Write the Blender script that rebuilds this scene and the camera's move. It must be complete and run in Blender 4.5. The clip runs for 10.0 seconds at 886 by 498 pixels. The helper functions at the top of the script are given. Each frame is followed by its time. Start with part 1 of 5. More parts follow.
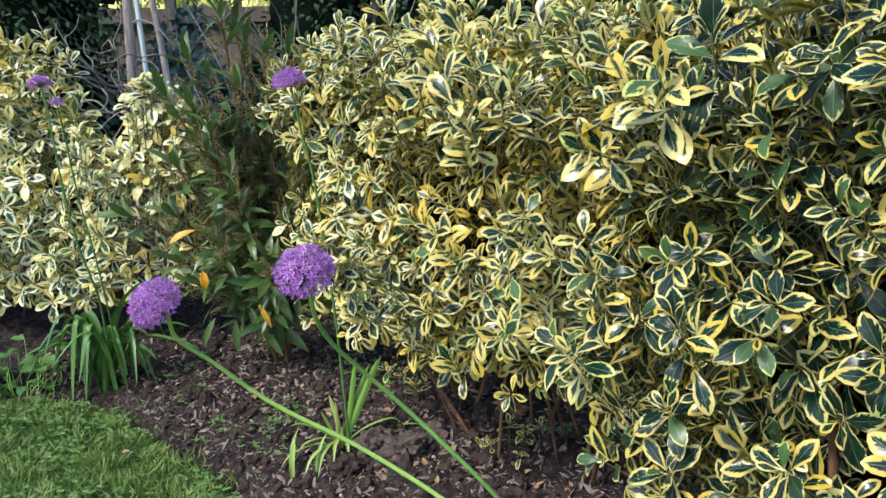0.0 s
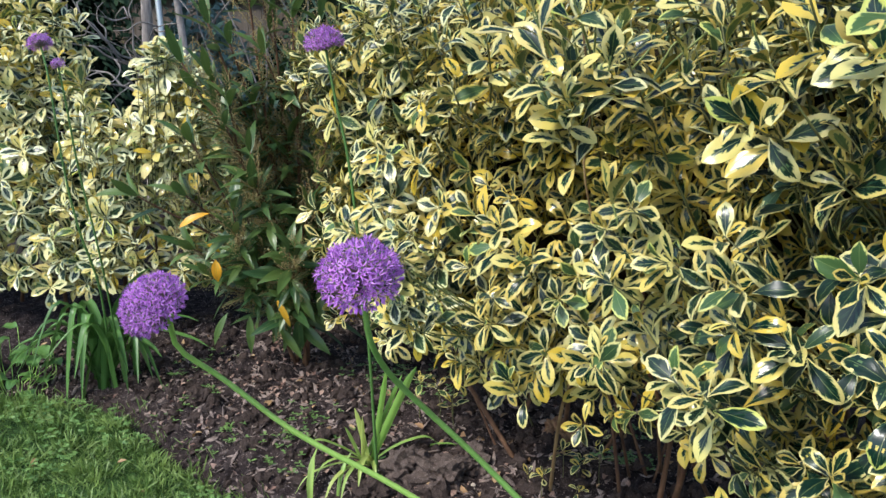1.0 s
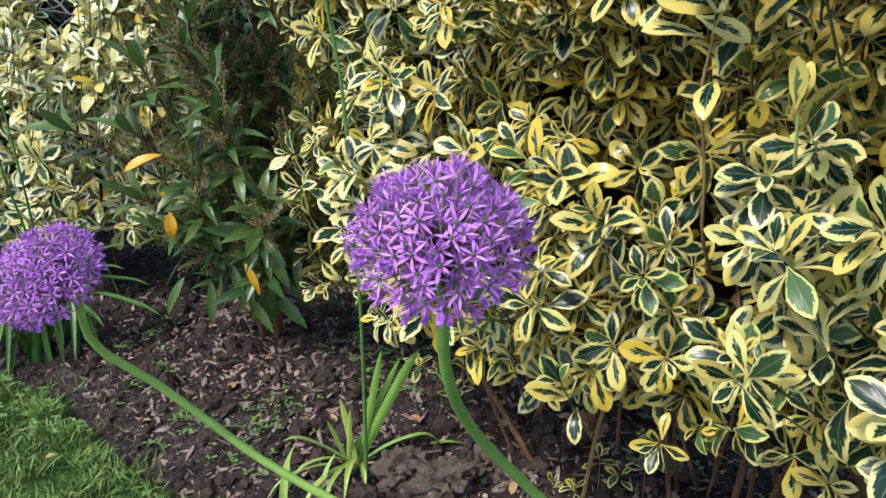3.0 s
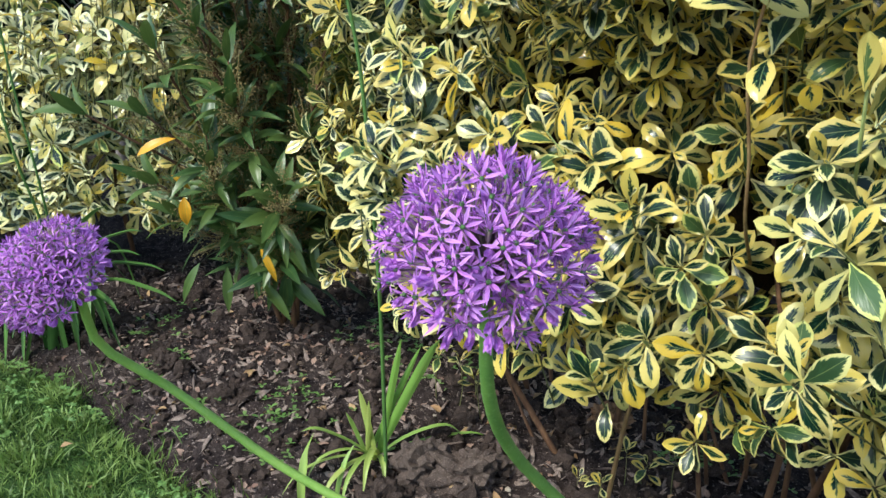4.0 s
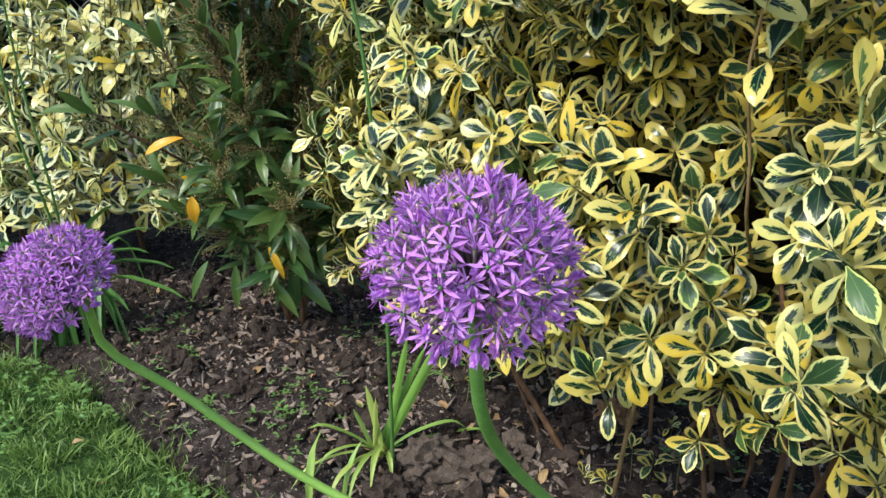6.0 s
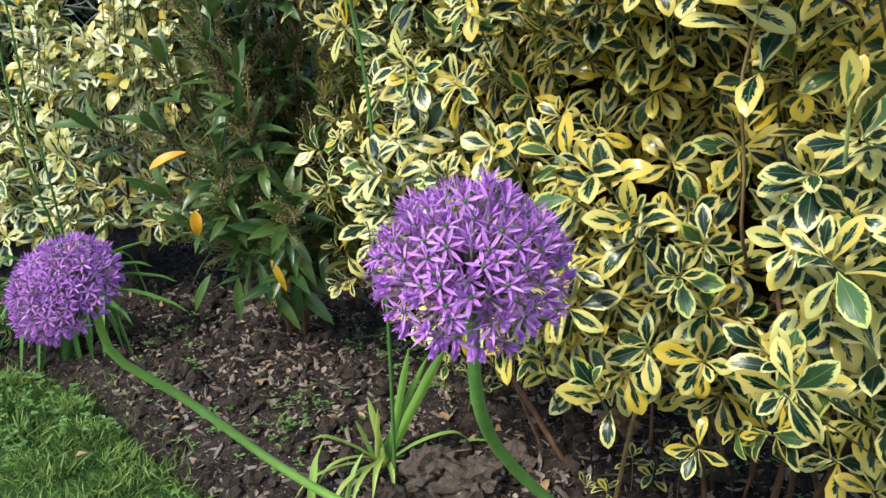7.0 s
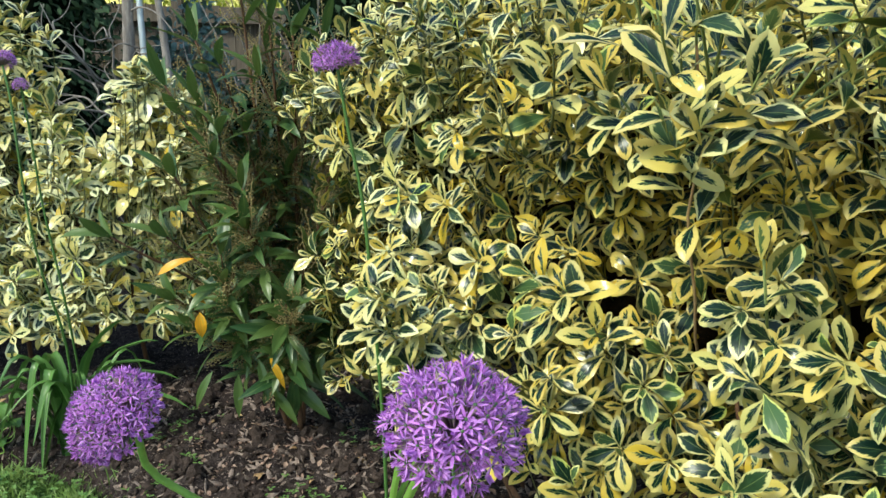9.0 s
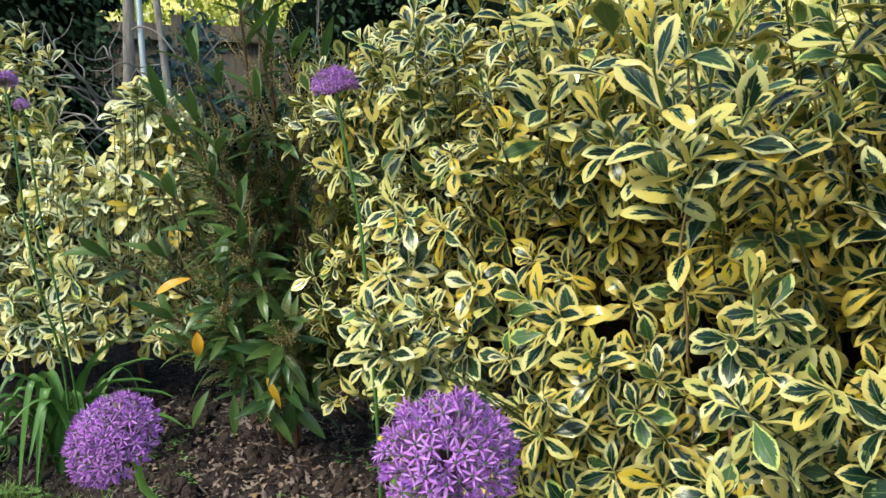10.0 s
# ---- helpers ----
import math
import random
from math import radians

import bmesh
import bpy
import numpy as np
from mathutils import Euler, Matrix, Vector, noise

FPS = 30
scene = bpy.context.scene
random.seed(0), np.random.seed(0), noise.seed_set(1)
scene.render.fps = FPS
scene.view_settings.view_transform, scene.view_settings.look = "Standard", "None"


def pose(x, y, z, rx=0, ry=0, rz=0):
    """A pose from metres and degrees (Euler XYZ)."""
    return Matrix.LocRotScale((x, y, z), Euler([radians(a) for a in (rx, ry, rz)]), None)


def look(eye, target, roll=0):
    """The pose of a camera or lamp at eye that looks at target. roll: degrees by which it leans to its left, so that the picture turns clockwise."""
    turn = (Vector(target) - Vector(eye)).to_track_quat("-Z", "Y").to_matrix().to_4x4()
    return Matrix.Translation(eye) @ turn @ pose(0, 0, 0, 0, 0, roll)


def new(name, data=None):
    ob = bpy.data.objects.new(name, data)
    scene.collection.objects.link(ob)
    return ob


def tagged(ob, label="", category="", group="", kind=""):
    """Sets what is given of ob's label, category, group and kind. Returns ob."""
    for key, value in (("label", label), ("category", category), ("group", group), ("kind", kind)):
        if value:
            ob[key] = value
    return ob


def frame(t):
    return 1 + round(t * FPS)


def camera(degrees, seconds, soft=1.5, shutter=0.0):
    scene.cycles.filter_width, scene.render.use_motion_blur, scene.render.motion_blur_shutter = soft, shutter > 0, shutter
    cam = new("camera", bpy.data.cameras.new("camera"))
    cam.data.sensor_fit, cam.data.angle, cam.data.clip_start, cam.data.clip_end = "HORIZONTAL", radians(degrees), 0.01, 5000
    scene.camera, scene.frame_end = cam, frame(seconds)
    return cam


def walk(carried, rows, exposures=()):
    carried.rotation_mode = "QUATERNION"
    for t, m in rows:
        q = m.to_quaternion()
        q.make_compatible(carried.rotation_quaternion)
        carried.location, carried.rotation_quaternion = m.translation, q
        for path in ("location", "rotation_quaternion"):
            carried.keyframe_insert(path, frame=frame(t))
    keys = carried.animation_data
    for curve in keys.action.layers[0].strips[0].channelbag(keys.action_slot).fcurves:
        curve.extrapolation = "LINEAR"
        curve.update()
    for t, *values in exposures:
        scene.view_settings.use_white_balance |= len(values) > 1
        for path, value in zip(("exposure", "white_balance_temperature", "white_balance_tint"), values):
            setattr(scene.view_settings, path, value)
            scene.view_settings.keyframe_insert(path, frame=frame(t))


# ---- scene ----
cam = camera(56.9, 10.0)
PATH = [
    (0, (0.062, 0.003, 1.214), (-0.001, 1.959, 0.801), -1.0),
    (0.5, (0.001, 0.131, 1.202), (-0.106, 2.085, 0.789), -0.3),
    (1, (-0.046, 0.322, 1.152), (-0.138, 2.273, 0.723), 0.9),
    (1.5, (-0.112, 0.465, 1.1), (-0.156, 2.41, 0.638), 1.5),
    (2, (-0.149, 0.558, 1.075), (-0.159, 2.495, 0.575), 2.1),
    (2.2, (-0.154, 0.594, 1.06), (-0.155, 2.531, 0.562), 2.5),
    (3.3, (-0.162, 0.754, 1.048), (-0.171, 2.681, 0.515), 3.0),
    (3.5, (-0.165, 0.765, 1.048), (-0.187, 2.689, 0.503), 2.8),
    (4, (-0.172, 0.78, 1.044), (-0.214, 2.699, 0.481), 2.6),
    (4.5, (-0.173, 0.783, 1.047), (-0.216, 2.697, 0.466), 2.6),
    (5, (-0.175, 0.785, 1.051), (-0.224, 2.697, 0.464), 2.6),
    (6.5, (-0.16, 0.767, 1.056), (-0.231, 2.684, 0.489), 2.0),
    (7, (-0.162, 0.758, 1.055), (-0.232, 2.681, 0.509), 1.9),
    (7.5, (-0.161, 0.739, 1.069), (-0.22, 2.67, 0.552), 1.8),
    (8, (-0.167, 0.698, 1.086), (-0.222, 2.642, 0.62), 1.6),
    (8.5, (-0.162, 0.661, 1.115), (-0.221, 2.619, 0.714), 1.3),
    (9, (-0.159, 0.64, 1.139), (-0.212, 2.607, 0.781), 1.5),
    (9.5, (-0.16, 0.632, 1.145), (-0.212, 2.603, 0.811), 1.8),
    (10, (-0.158, 0.627, 1.152), (-0.205, 2.602, 0.836), 1.9),
]
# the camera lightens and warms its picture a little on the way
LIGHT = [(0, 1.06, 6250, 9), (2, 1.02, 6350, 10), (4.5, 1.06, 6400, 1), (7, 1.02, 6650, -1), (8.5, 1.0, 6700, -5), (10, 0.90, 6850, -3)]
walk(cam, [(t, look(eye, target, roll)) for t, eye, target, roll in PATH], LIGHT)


# ---- world, sun ----
world = bpy.data.worlds.new("world")
scene.world = world
world.use_nodes = True
wn = world.node_tree.nodes
sky = wn.new("ShaderNodeTexSky")
sky.sky_type, sky.sun_disc = "NISHITA", False
sky.sun_elevation, sky.sun_rotation = radians(46), radians(-135)
wn["Background"].inputs["Strength"].default_value = 0.145
world.node_tree.links.new(sky.outputs[0], wn["Background"].inputs["Color"])
sun = new("sun", bpy.data.lights.new("sun", "SUN"))
sun.data.energy, sun.data.angle, sun.data.color = 2.0, radians(11), (1.0, 0.955, 0.87)
sun.matrix_world = look((-4.0, -4.0, 5.86), (0, 0, 0))


# ---- materials ----
def material(name, rough=0.5, spec=0.5):
    m = bpy.data.materials.new(name)
    m.use_nodes = True
    b = m.node_tree.nodes["Principled BSDF"]
    b.inputs["Roughness"].default_value = rough
    b.inputs["Specular IOR Level"].default_value = spec
    return m, m.node_tree.nodes, m.node_tree.links, b


def sock(links, target, value):
    if isinstance(value, bpy.types.NodeSocket):
        links.new(value, target)
    else:
        target.default_value = value


def calc(n, l, op, a, b=0.0, clamp=False):
    k = n.new("ShaderNodeMath")
    k.operation, k.use_clamp = op, clamp
    sock(l, k.inputs[0], a)
    sock(l, k.inputs[1], b)
    return k.outputs[0]


def blend(n, l, f, a, b, kind="MIX"):
    k = n.new("ShaderNodeMix")
    k.data_type, k.blend_type = "RGBA", kind
    sock(l, k.inputs[0], f)
    sock(l, k.inputs[6], (*a, 1) if isinstance(a, tuple) else a)
    sock(l, k.inputs[7], (*b, 1) if isinstance(b, tuple) else b)
    return k.outputs[2]


def grain(n, l, scale, detail=3.0, rough=0.55, vec=None):
    k = n.new("ShaderNodeTexNoise")
    k.inputs["Scale"].default_value = scale
    k.inputs["Detail"].default_value = detail
    k.inputs["Roughness"].default_value = rough
    if vec is not None:
        l.new(vec, k.inputs["Vector"])
    return k.outputs["Fac"]


def ease(n, l, v, lo, hi, a=0.0, b=1.0):
    k = n.new("ShaderNodeMapRange")
    k.interpolation_type = "SMOOTHSTEP"
    sock(l, k.inputs[0], v)
    for i, x in enumerate((lo, hi, a, b)):
        sock(l, k.inputs[1 + i], x)
    return k.outputs[0]


def bump(n, l, b, h, strength=0.3, dist=0.01):
    k = n.new("ShaderNodeBump")
    k.inputs["Strength"].default_value, k.inputs["Distance"].default_value = strength, dist
    l.new(h, k.inputs["Height"])
    l.new(k.outputs[0], b.inputs["Normal"])


def place(n):
    return n.new("ShaderNodeTexCoord").outputs["Object"]


def luck(n, l, shift=0.0):
    """A number of its own for each leaf, whether it is an object or an island of a mesh."""
    a = n.new("ShaderNodeObjectInfo").outputs["Random"]
    b = n.new("ShaderNodeNewGeometry").outputs["Random Per Island"]
    return calc(n, l, "FRACT", calc(n, l, "MULTIPLY", calc(n, l, "ADD", calc(n, l, "ADD", a, b), shift), 1.0 + 16.7 * (shift > 0)))


def thin(m, n, l, b, colour, share):
    """Lets part of the light through a leaf."""
    t = n.new("ShaderNodeBsdfTranslucent")
    sock(l, t.inputs["Color"], colour)
    k = n.new("ShaderNodeMixShader")
    k.inputs[0].default_value = share
    l.new(b.outputs[0], k.inputs[1])
    l.new(t.outputs[0], k.inputs[2])
    l.new(k.outputs[0], n["Material Output"].inputs["Surface"])


def across_along(n, l):
    k = n.new("ShaderNodeSeparateXYZ")
    l.new(n.new("ShaderNodeTexCoord").outputs["UV"], k.inputs[0])
    u, v = k.outputs[0], k.outputs[1]
    mid = calc(n, l, "ABSOLUTE", calc(n, l, "MULTIPLY", calc(n, l, "SUBTRACT", u, 0.5), 2.0))
    return u, v, mid


def variegated(name, pale=0.0, wide=0.0, under=0.0, gold=0.0):
    m, n, l, b = material(name, 0.30, 0.46)
    u, v, mid = across_along(n, l)
    r, r2, r3 = luck(n, l), luck(n, l, 0.37), luck(n, l, 0.71)
    vec = n.new("ShaderNodeCombineXYZ")
    l.new(calc(n, l, "MULTIPLY", mid, 1.3), vec.inputs[0])
    l.new(calc(n, l, "ADD", calc(n, l, "MULTIPLY", v, 4.2), calc(n, l, "MULTIPLY", mid, -2.2)), vec.inputs[1])
    l.new(calc(n, l, "MULTIPLY", calc(n, l, "ADD", r, calc(n, l, "MULTIPLY", calc(n, l, "GREATER_THAN", u, 0.5), 3.0)), 31.0), vec.inputs[2])
    torn = grain(n, l, 1.3, 3.0, 0.6, vec.outputs[0])
    # how far the green reaches towards the margin
    lens = calc(n, l, "POWER", calc(n, l, "ABSOLUTE", calc(n, l, "SUBTRACT", calc(n, l, "MULTIPLY", v, 2.0), 0.92)), 2.6)
    e = calc(n, l, "ADD", mid, calc(n, l, "MULTIPLY", lens, 0.75))
    e = calc(n, l, "ADD", e, calc(n, l, "MULTIPLY", calc(n, l, "SUBTRACT", torn, 0.5), 0.95))
    vein = n.new("ShaderNodeCombineXYZ")
    l.new(calc(n, l, "ADD", calc(n, l, "MULTIPLY", v, 17.0), calc(n, l, "MULTIPLY", mid, -6.0)), vein.inputs[0])
    l.new(calc(n, l, "MULTIPLY", r, 47.0), vein.inputs[1])
    l.new(calc(n, l, "MULTIPLY", calc(n, l, "GREATER_THAN", u, 0.5), 9.0), vein.inputs[2])
    e = calc(n, l, "ADD", e, calc(n, l, "MULTIPLY", calc(n, l, "SUBTRACT", grain(n, l, 1.0, 1.0, 0.5, vein.outputs[0]), 0.5), 0.55))
    reach = ease(n, l, r2, 0.0, 1.0, 0.28 + wide, 0.80 + wide)
    inner = calc(n, l, "SUBTRACT", reach, e)
    green = ease(n, l, inner, -0.07, 0.05)
    tone = grain(n, l, 2.1, 2.0, 0.5, vec.outputs[0])
    dark = blend(n, l, ease(n, l, tone, 0.50, 0.72), (0.004, 0.021, 0.014), (0.024, 0.062, 0.030))
    dark = blend(n, l, ease(n, l, r3, 0.82, 1.0), dark, (0.065, 0.13, 0.042))
    # a band of middle green between the dark heart and the cream margin
    dark = blend(n, l, ease(n, l, inner, 0.0, 0.10), (0.075, 0.14, 0.050), dark)
    cream = blend(n, l, ease(n, l, r, 0.15, 0.95), (0.60, 0.42, 0.04), (0.62, 0.55, 0.17))
    cream = blend(n, l, calc(n, l, "MULTIPLY", r3, 0.5 + pale, True), cream, (0.72, 0.72, 0.45))
    cream = blend(n, l, ease(n, l, r2, 0.8, 1.0), cream, (0.50, 0.54, 0.13))
    if gold:
        cream = blend(n, l, gold, cream, (0.70, 0.46, 0.035))
    if under:
        dark = blend(n, l, under, dark, (0.17, 0.26, 0.09))
        cream = blend(n, l, under * 0.7, cream, (0.62, 0.53, 0.14))
    rib = calc(n, l, "LESS_THAN", mid, 0.035)
    colour = blend(n, l, green, cream, dark)
    colour = blend(n, l, calc(n, l, "MULTIPLY", rib, 0.35), colour, (0.34, 0.40, 0.14))
    spots = ease(n, l, grain(n, l, 9.0, 2.0, 0.6, vec.outputs[0]), 0.70, 0.76)
    colour = blend(n, l, calc(n, l, "MULTIPLY", spots, 0.35), colour, (0.22, 0.13, 0.04))
    l.new(colour, b.inputs["Base Color"])
    l.new(ease(n, l, r3, 0.0, 1.0, 0.17, 0.34), b.inputs["Roughness"])
    bump(n, l, b, calc(n, l, "ADD", calc(n, l, "MULTIPLY", mid, 0.6), torn), 0.25, 0.002)
    thin(m, n, l, b, colour, 0.17)
    return m


def plain_leaf(name, a, b_, c, rough=0.35, share=0.15, streak=9.0, patch=0.0):
    """A leaf of one colour that varies from leaf to leaf, with a paler rib."""
    m, n, l, b = material(name, rough, 0.5)
    u, v, mid = across_along(n, l)
    r = luck(n, l)
    vec = n.new("ShaderNodeCombineXYZ")
    l.new(calc(n, l, "MULTIPLY", u, streak), vec.inputs[0])
    l.new(calc(n, l, "MULTIPLY", v, 2.0), vec.inputs[1])
    l.new(calc(n, l, "MULTIPLY", r, 23.0), vec.inputs[2])
    g = grain(n, l, 1.0, 3.0, 0.6, vec.outputs[0])
    colour = blend(n, l, r, a, b_)
    colour = blend(n, l, ease(n, l, g, 0.45, 0.75), colour, c)
    if patch:
        spot = ease(n, l, grain(n, l, patch, 3.0, 0.6, place(n)), 0.42, 0.66)
        colour = blend(n, l, calc(n, l, "MULTIPLY", spot, 0.6), colour, tuple(1.35 * q for q in c))
    colour = blend(n, l, calc(n, l, "MULTIPLY", calc(n, l, "LESS_THAN", mid, 0.06), 0.4), colour, c)
    l.new(colour, b.inputs["Base Color"])
    bump(n, l, b, g, 0.2, 0.002)
    thin(m, n, l, b, colour, share)
    return m


def speckled(name, a, b_, c, scale, rough=0.8, relief=0.4, dist=0.004, spec=0.3):
    """Two scales of colour and a fine relief, in the object's own metres."""
    m, n, l, b = material(name, rough, spec)
    p = place(n)
    big, fine = grain(n, l, scale, 4.0, 0.6, p), grain(n, l, scale * 7.0, 4.0, 0.65, p)
    r = luck(n, l)
    colour = blend(n, l, ease(n, l, big, 0.32, 0.68), a, b_)
    colour = blend(n, l, ease(n, l, fine, 0.5, 0.72), colour, c)
    colour = blend(n, l, calc(n, l, "MULTIPLY", r, 0.35), colour, b_)
    l.new(colour, b.inputs["Base Color"])
    bump(n, l, b, calc(n, l, "ADD", big, fine), relief, dist)
    return m


def bark(name, a, b_, rough=0.8):
    m, n, l, b = material(name, rough, 0.25)
    k = n.new("ShaderNodeMapping")
    k.inputs["Scale"].default_value = (1.0, 1.0, 0.22)
    l.new(place(n), k.inputs[0])
    g, h = grain(n, l, 55.0, 4.0, 0.65, k.outputs[0]), grain(n, l, 8.0, 3.0, 0.5, place(n))
    colour = blend(n, l, ease(n, l, g, 0.35, 0.68), a, b_)
    colour = blend(n, l, calc(n, l, "MULTIPLY", h, 0.4), colour, tuple(x * 0.5 for x in a))
    l.new(colour, b.inputs["Base Color"])
    bump(n, l, b, g, 0.6, 0.004)
    return m


EU_BACK = variegated("euonymus_leaf_underside", 0.25, -0.06, 0.6)
EUONYMUS = variegated("variegated_leaf")
EUONYMUS_GOLD = variegated("golden_margined_leaf", 0.0, -0.08, 0.0, 0.42)
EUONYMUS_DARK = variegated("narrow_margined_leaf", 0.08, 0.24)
EUONYMUS_MID = variegated("yellow_edged_leaf", 0.15, 0.04)
EUONYMUS_FRESH = variegated("fresh_broad_margined_leaf", 0.15, -0.04)
EUONYMUS_PALE = variegated("pale_variegated_leaf", 0.45, -0.04)
EUONYMUS_CREAM = variegated("cream_margined_leaf", 1.0, -0.14)
EUONYMUS_YOUNG = variegated("young_yellow_leaf", 0.85, -0.36)
TWIG = bark("twig_bark", (0.085, 0.042, 0.025), (0.17, 0.09, 0.048))
# near-black brown: the bush's inner shade put into the twig colour
TWIG_SHADE = speckled("old_twig_tangle", (0.012, 0.010, 0.006), (0.035, 0.022, 0.010), (0.09, 0.05, 0.015), 60.0, 0.95, 1.0, 0.012, 0.1)
GREEN_TWIG = bark("green_twig_bark", (0.10, 0.10, 0.04), (0.18, 0.19, 0.07), 0.6)
YOUNG_TWIG = bark("young_twig_bark", (0.22, 0.27, 0.09), (0.34, 0.38, 0.15), 0.5)
LAUREL = plain_leaf("laurel_leaf", (0.028, 0.080, 0.027), (0.10, 0.160, 0.038), (0.11, 0.17, 0.05), 0.36, 0.24, 5.0)
YELLOW_LEAF = plain_leaf("yellow_laurel_leaf", (0.80, 0.33, 0.02), (0.78, 0.45, 0.03), (0.55, 0.35, 0.04), 0.4, 0.2)
BUD = speckled("dry_flower_bud", (0.20, 0.15, 0.065), (0.34, 0.27, 0.12), (0.38, 0.29, 0.16), 90.0, 0.8)
STRAP = plain_leaf("strap_leaf", (0.045, 0.12, 0.025), (0.095, 0.21, 0.045), (0.14, 0.26, 0.07), 0.42, 0.22)
STRAP_FRONT = plain_leaf("arching_strap_leaf", (0.085, 0.20, 0.045), (0.15, 0.29, 0.075), (0.20, 0.33, 0.11), 0.34, 0.22)
STRAP_MID = plain_leaf("light_strap_leaf", (0.12, 0.28, 0.045), (0.20, 0.36, 0.07), (0.26, 0.40, 0.10), 0.38, 0.25)
STRAP_PALE = plain_leaf("pale_strap_leaf", (0.20, 0.36, 0.07), (0.40, 0.46, 0.12), (0.30, 0.42, 0.12), 0.4, 0.22)
GRASS = plain_leaf("grass_blade", (0.045, 0.11, 0.020), (0.155, 0.25, 0.050), (0.25, 0.35, 0.10), 0.5, 0.28, 3.0, 7.0)
WEED = plain_leaf("weed_leaf", (0.06, 0.15, 0.03), (0.18, 0.32, 0.08), (0.24, 0.36, 0.12), 0.5, 0.2)
TAN_TWIG = bark("tan_twig_bark", (0.20, 0.12, 0.055), (0.36, 0.24, 0.11))
# three copies of one stalk green; the first two have shade put into the colour
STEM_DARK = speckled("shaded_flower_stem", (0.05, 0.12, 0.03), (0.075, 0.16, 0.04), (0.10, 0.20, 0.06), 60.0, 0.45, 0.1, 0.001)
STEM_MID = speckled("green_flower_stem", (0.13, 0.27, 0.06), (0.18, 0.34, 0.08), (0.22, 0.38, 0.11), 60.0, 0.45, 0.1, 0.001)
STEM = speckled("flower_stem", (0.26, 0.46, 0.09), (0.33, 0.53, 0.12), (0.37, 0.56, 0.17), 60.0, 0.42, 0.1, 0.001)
CONIFER = plain_leaf("conifer_spray", (0.008, 0.026, 0.011), (0.022, 0.054, 0.018), (0.036, 0.078, 0.026), 0.85, 0.05)
BLUE_CONIFER = plain_leaf("blue_conifer_spray", (0.07, 0.13, 0.115), (0.11, 0.18, 0.16), (0.16, 0.24, 0.22), 0.6, 0.08)
# evening sun on the far tree put into a brighter leaf colour
SUNLIT = plain_leaf("sunlit_leaf", (0.42, 0.42, 0.04), (0.30, 0.40, 0.06), (0.60, 0.52, 0.08), 0.5, 0.45)
LIME = plain_leaf("light_green_leaf", (0.10, 0.22, 0.04), (0.20, 0.34, 0.07), (0.26, 0.40, 0.10), 0.5, 0.4)
SHRUB = plain_leaf("shrub_leaf", (0.02, 0.06, 0.02), (0.05, 0.12, 0.04), (0.07, 0.15, 0.06), 0.4, 0.12)
DRY = plain_leaf("dry_leaf", (0.30, 0.17, 0.075), (0.44, 0.31, 0.16), (0.20, 0.10, 0.045), 0.75, 0.1)
LITTER = plain_leaf("leaf_litter", (0.18, 0.10, 0.075), (0.38, 0.26, 0.20), (0.11, 0.062, 0.050), 0.85, 0.08)
CHIP = speckled("wood_chip", (0.070, 0.050, 0.045), (0.26, 0.195, 0.165), (0.50, 0.42, 0.37), 70.0, 0.85)
# near-black green that puts the shade deep in a crown into colour
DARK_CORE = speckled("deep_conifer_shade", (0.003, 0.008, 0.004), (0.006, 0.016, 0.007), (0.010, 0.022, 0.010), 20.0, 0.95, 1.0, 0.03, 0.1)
CLOD = speckled("soil_clod", (0.022, 0.016, 0.014), (0.060, 0.043, 0.037), (0.14, 0.10, 0.085), 45.0, 0.95, 0.8, 0.006, 0.15)
PEBBLE = speckled("pebble_stone", (0.26, 0.21, 0.17), (0.46, 0.40, 0.33), (0.16, 0.11, 0.085), 60.0, 0.75)
PALE_CLOD = speckled("pale_soil_clod", (0.050, 0.036, 0.031), (0.12, 0.090, 0.077), (0.24, 0.185, 0.16), 40.0, 0.95, 0.8, 0.006, 0.15)
ROCK = speckled("brown_stone", (0.20, 0.105, 0.055), (0.30, 0.18, 0.10), (0.14, 0.08, 0.05), 25.0, 0.9, 0.7, 0.006)
GREY_BARK = bark("grey_bark", (0.20, 0.17, 0.155), (0.36, 0.32, 0.30))
DEAD_WOOD = bark("dead_wood", (0.19, 0.165, 0.15), (0.31, 0.28, 0.26))


def petal_material():
    m, n, l, b = material("allium_petal", 0.5, 0.3)
    u, v, mid = across_along(n, l)
    r = luck(n, l)
    colour = blend(n, l, r, (0.55, 0.175, 0.66), (0.72, 0.37, 0.85))
    colour = blend(n, l, ease(n, l, mid, 0.30, 0.0, 0.0, 0.55), colour, (0.46, 0.12, 0.56))
    colour = blend(n, l, ease(n, l, v, 0.25, 1.0, 0.0, 0.5), colour, (0.62, 0.31, 0.83))
    l.new(colour, b.inputs["Base Color"])
    thin(m, n, l, b, colour, 0.25)
    return m


PETAL = petal_material()
OVARY = speckled("allium_ovary", (0.06, 0.15, 0.05), (0.10, 0.22, 0.07), (0.14, 0.26, 0.10), 400.0, 0.5)
STAMEN = speckled("allium_stamen", (0.20, 0.045, 0.30), (0.30, 0.09, 0.42), (0.24, 0.16, 0.22), 300.0, 0.6)
PEDICEL = speckled("allium_pedicel", (0.23, 0.13, 0.24), (0.26, 0.24, 0.15), (0.30, 0.16, 0.32), 120.0, 0.5)


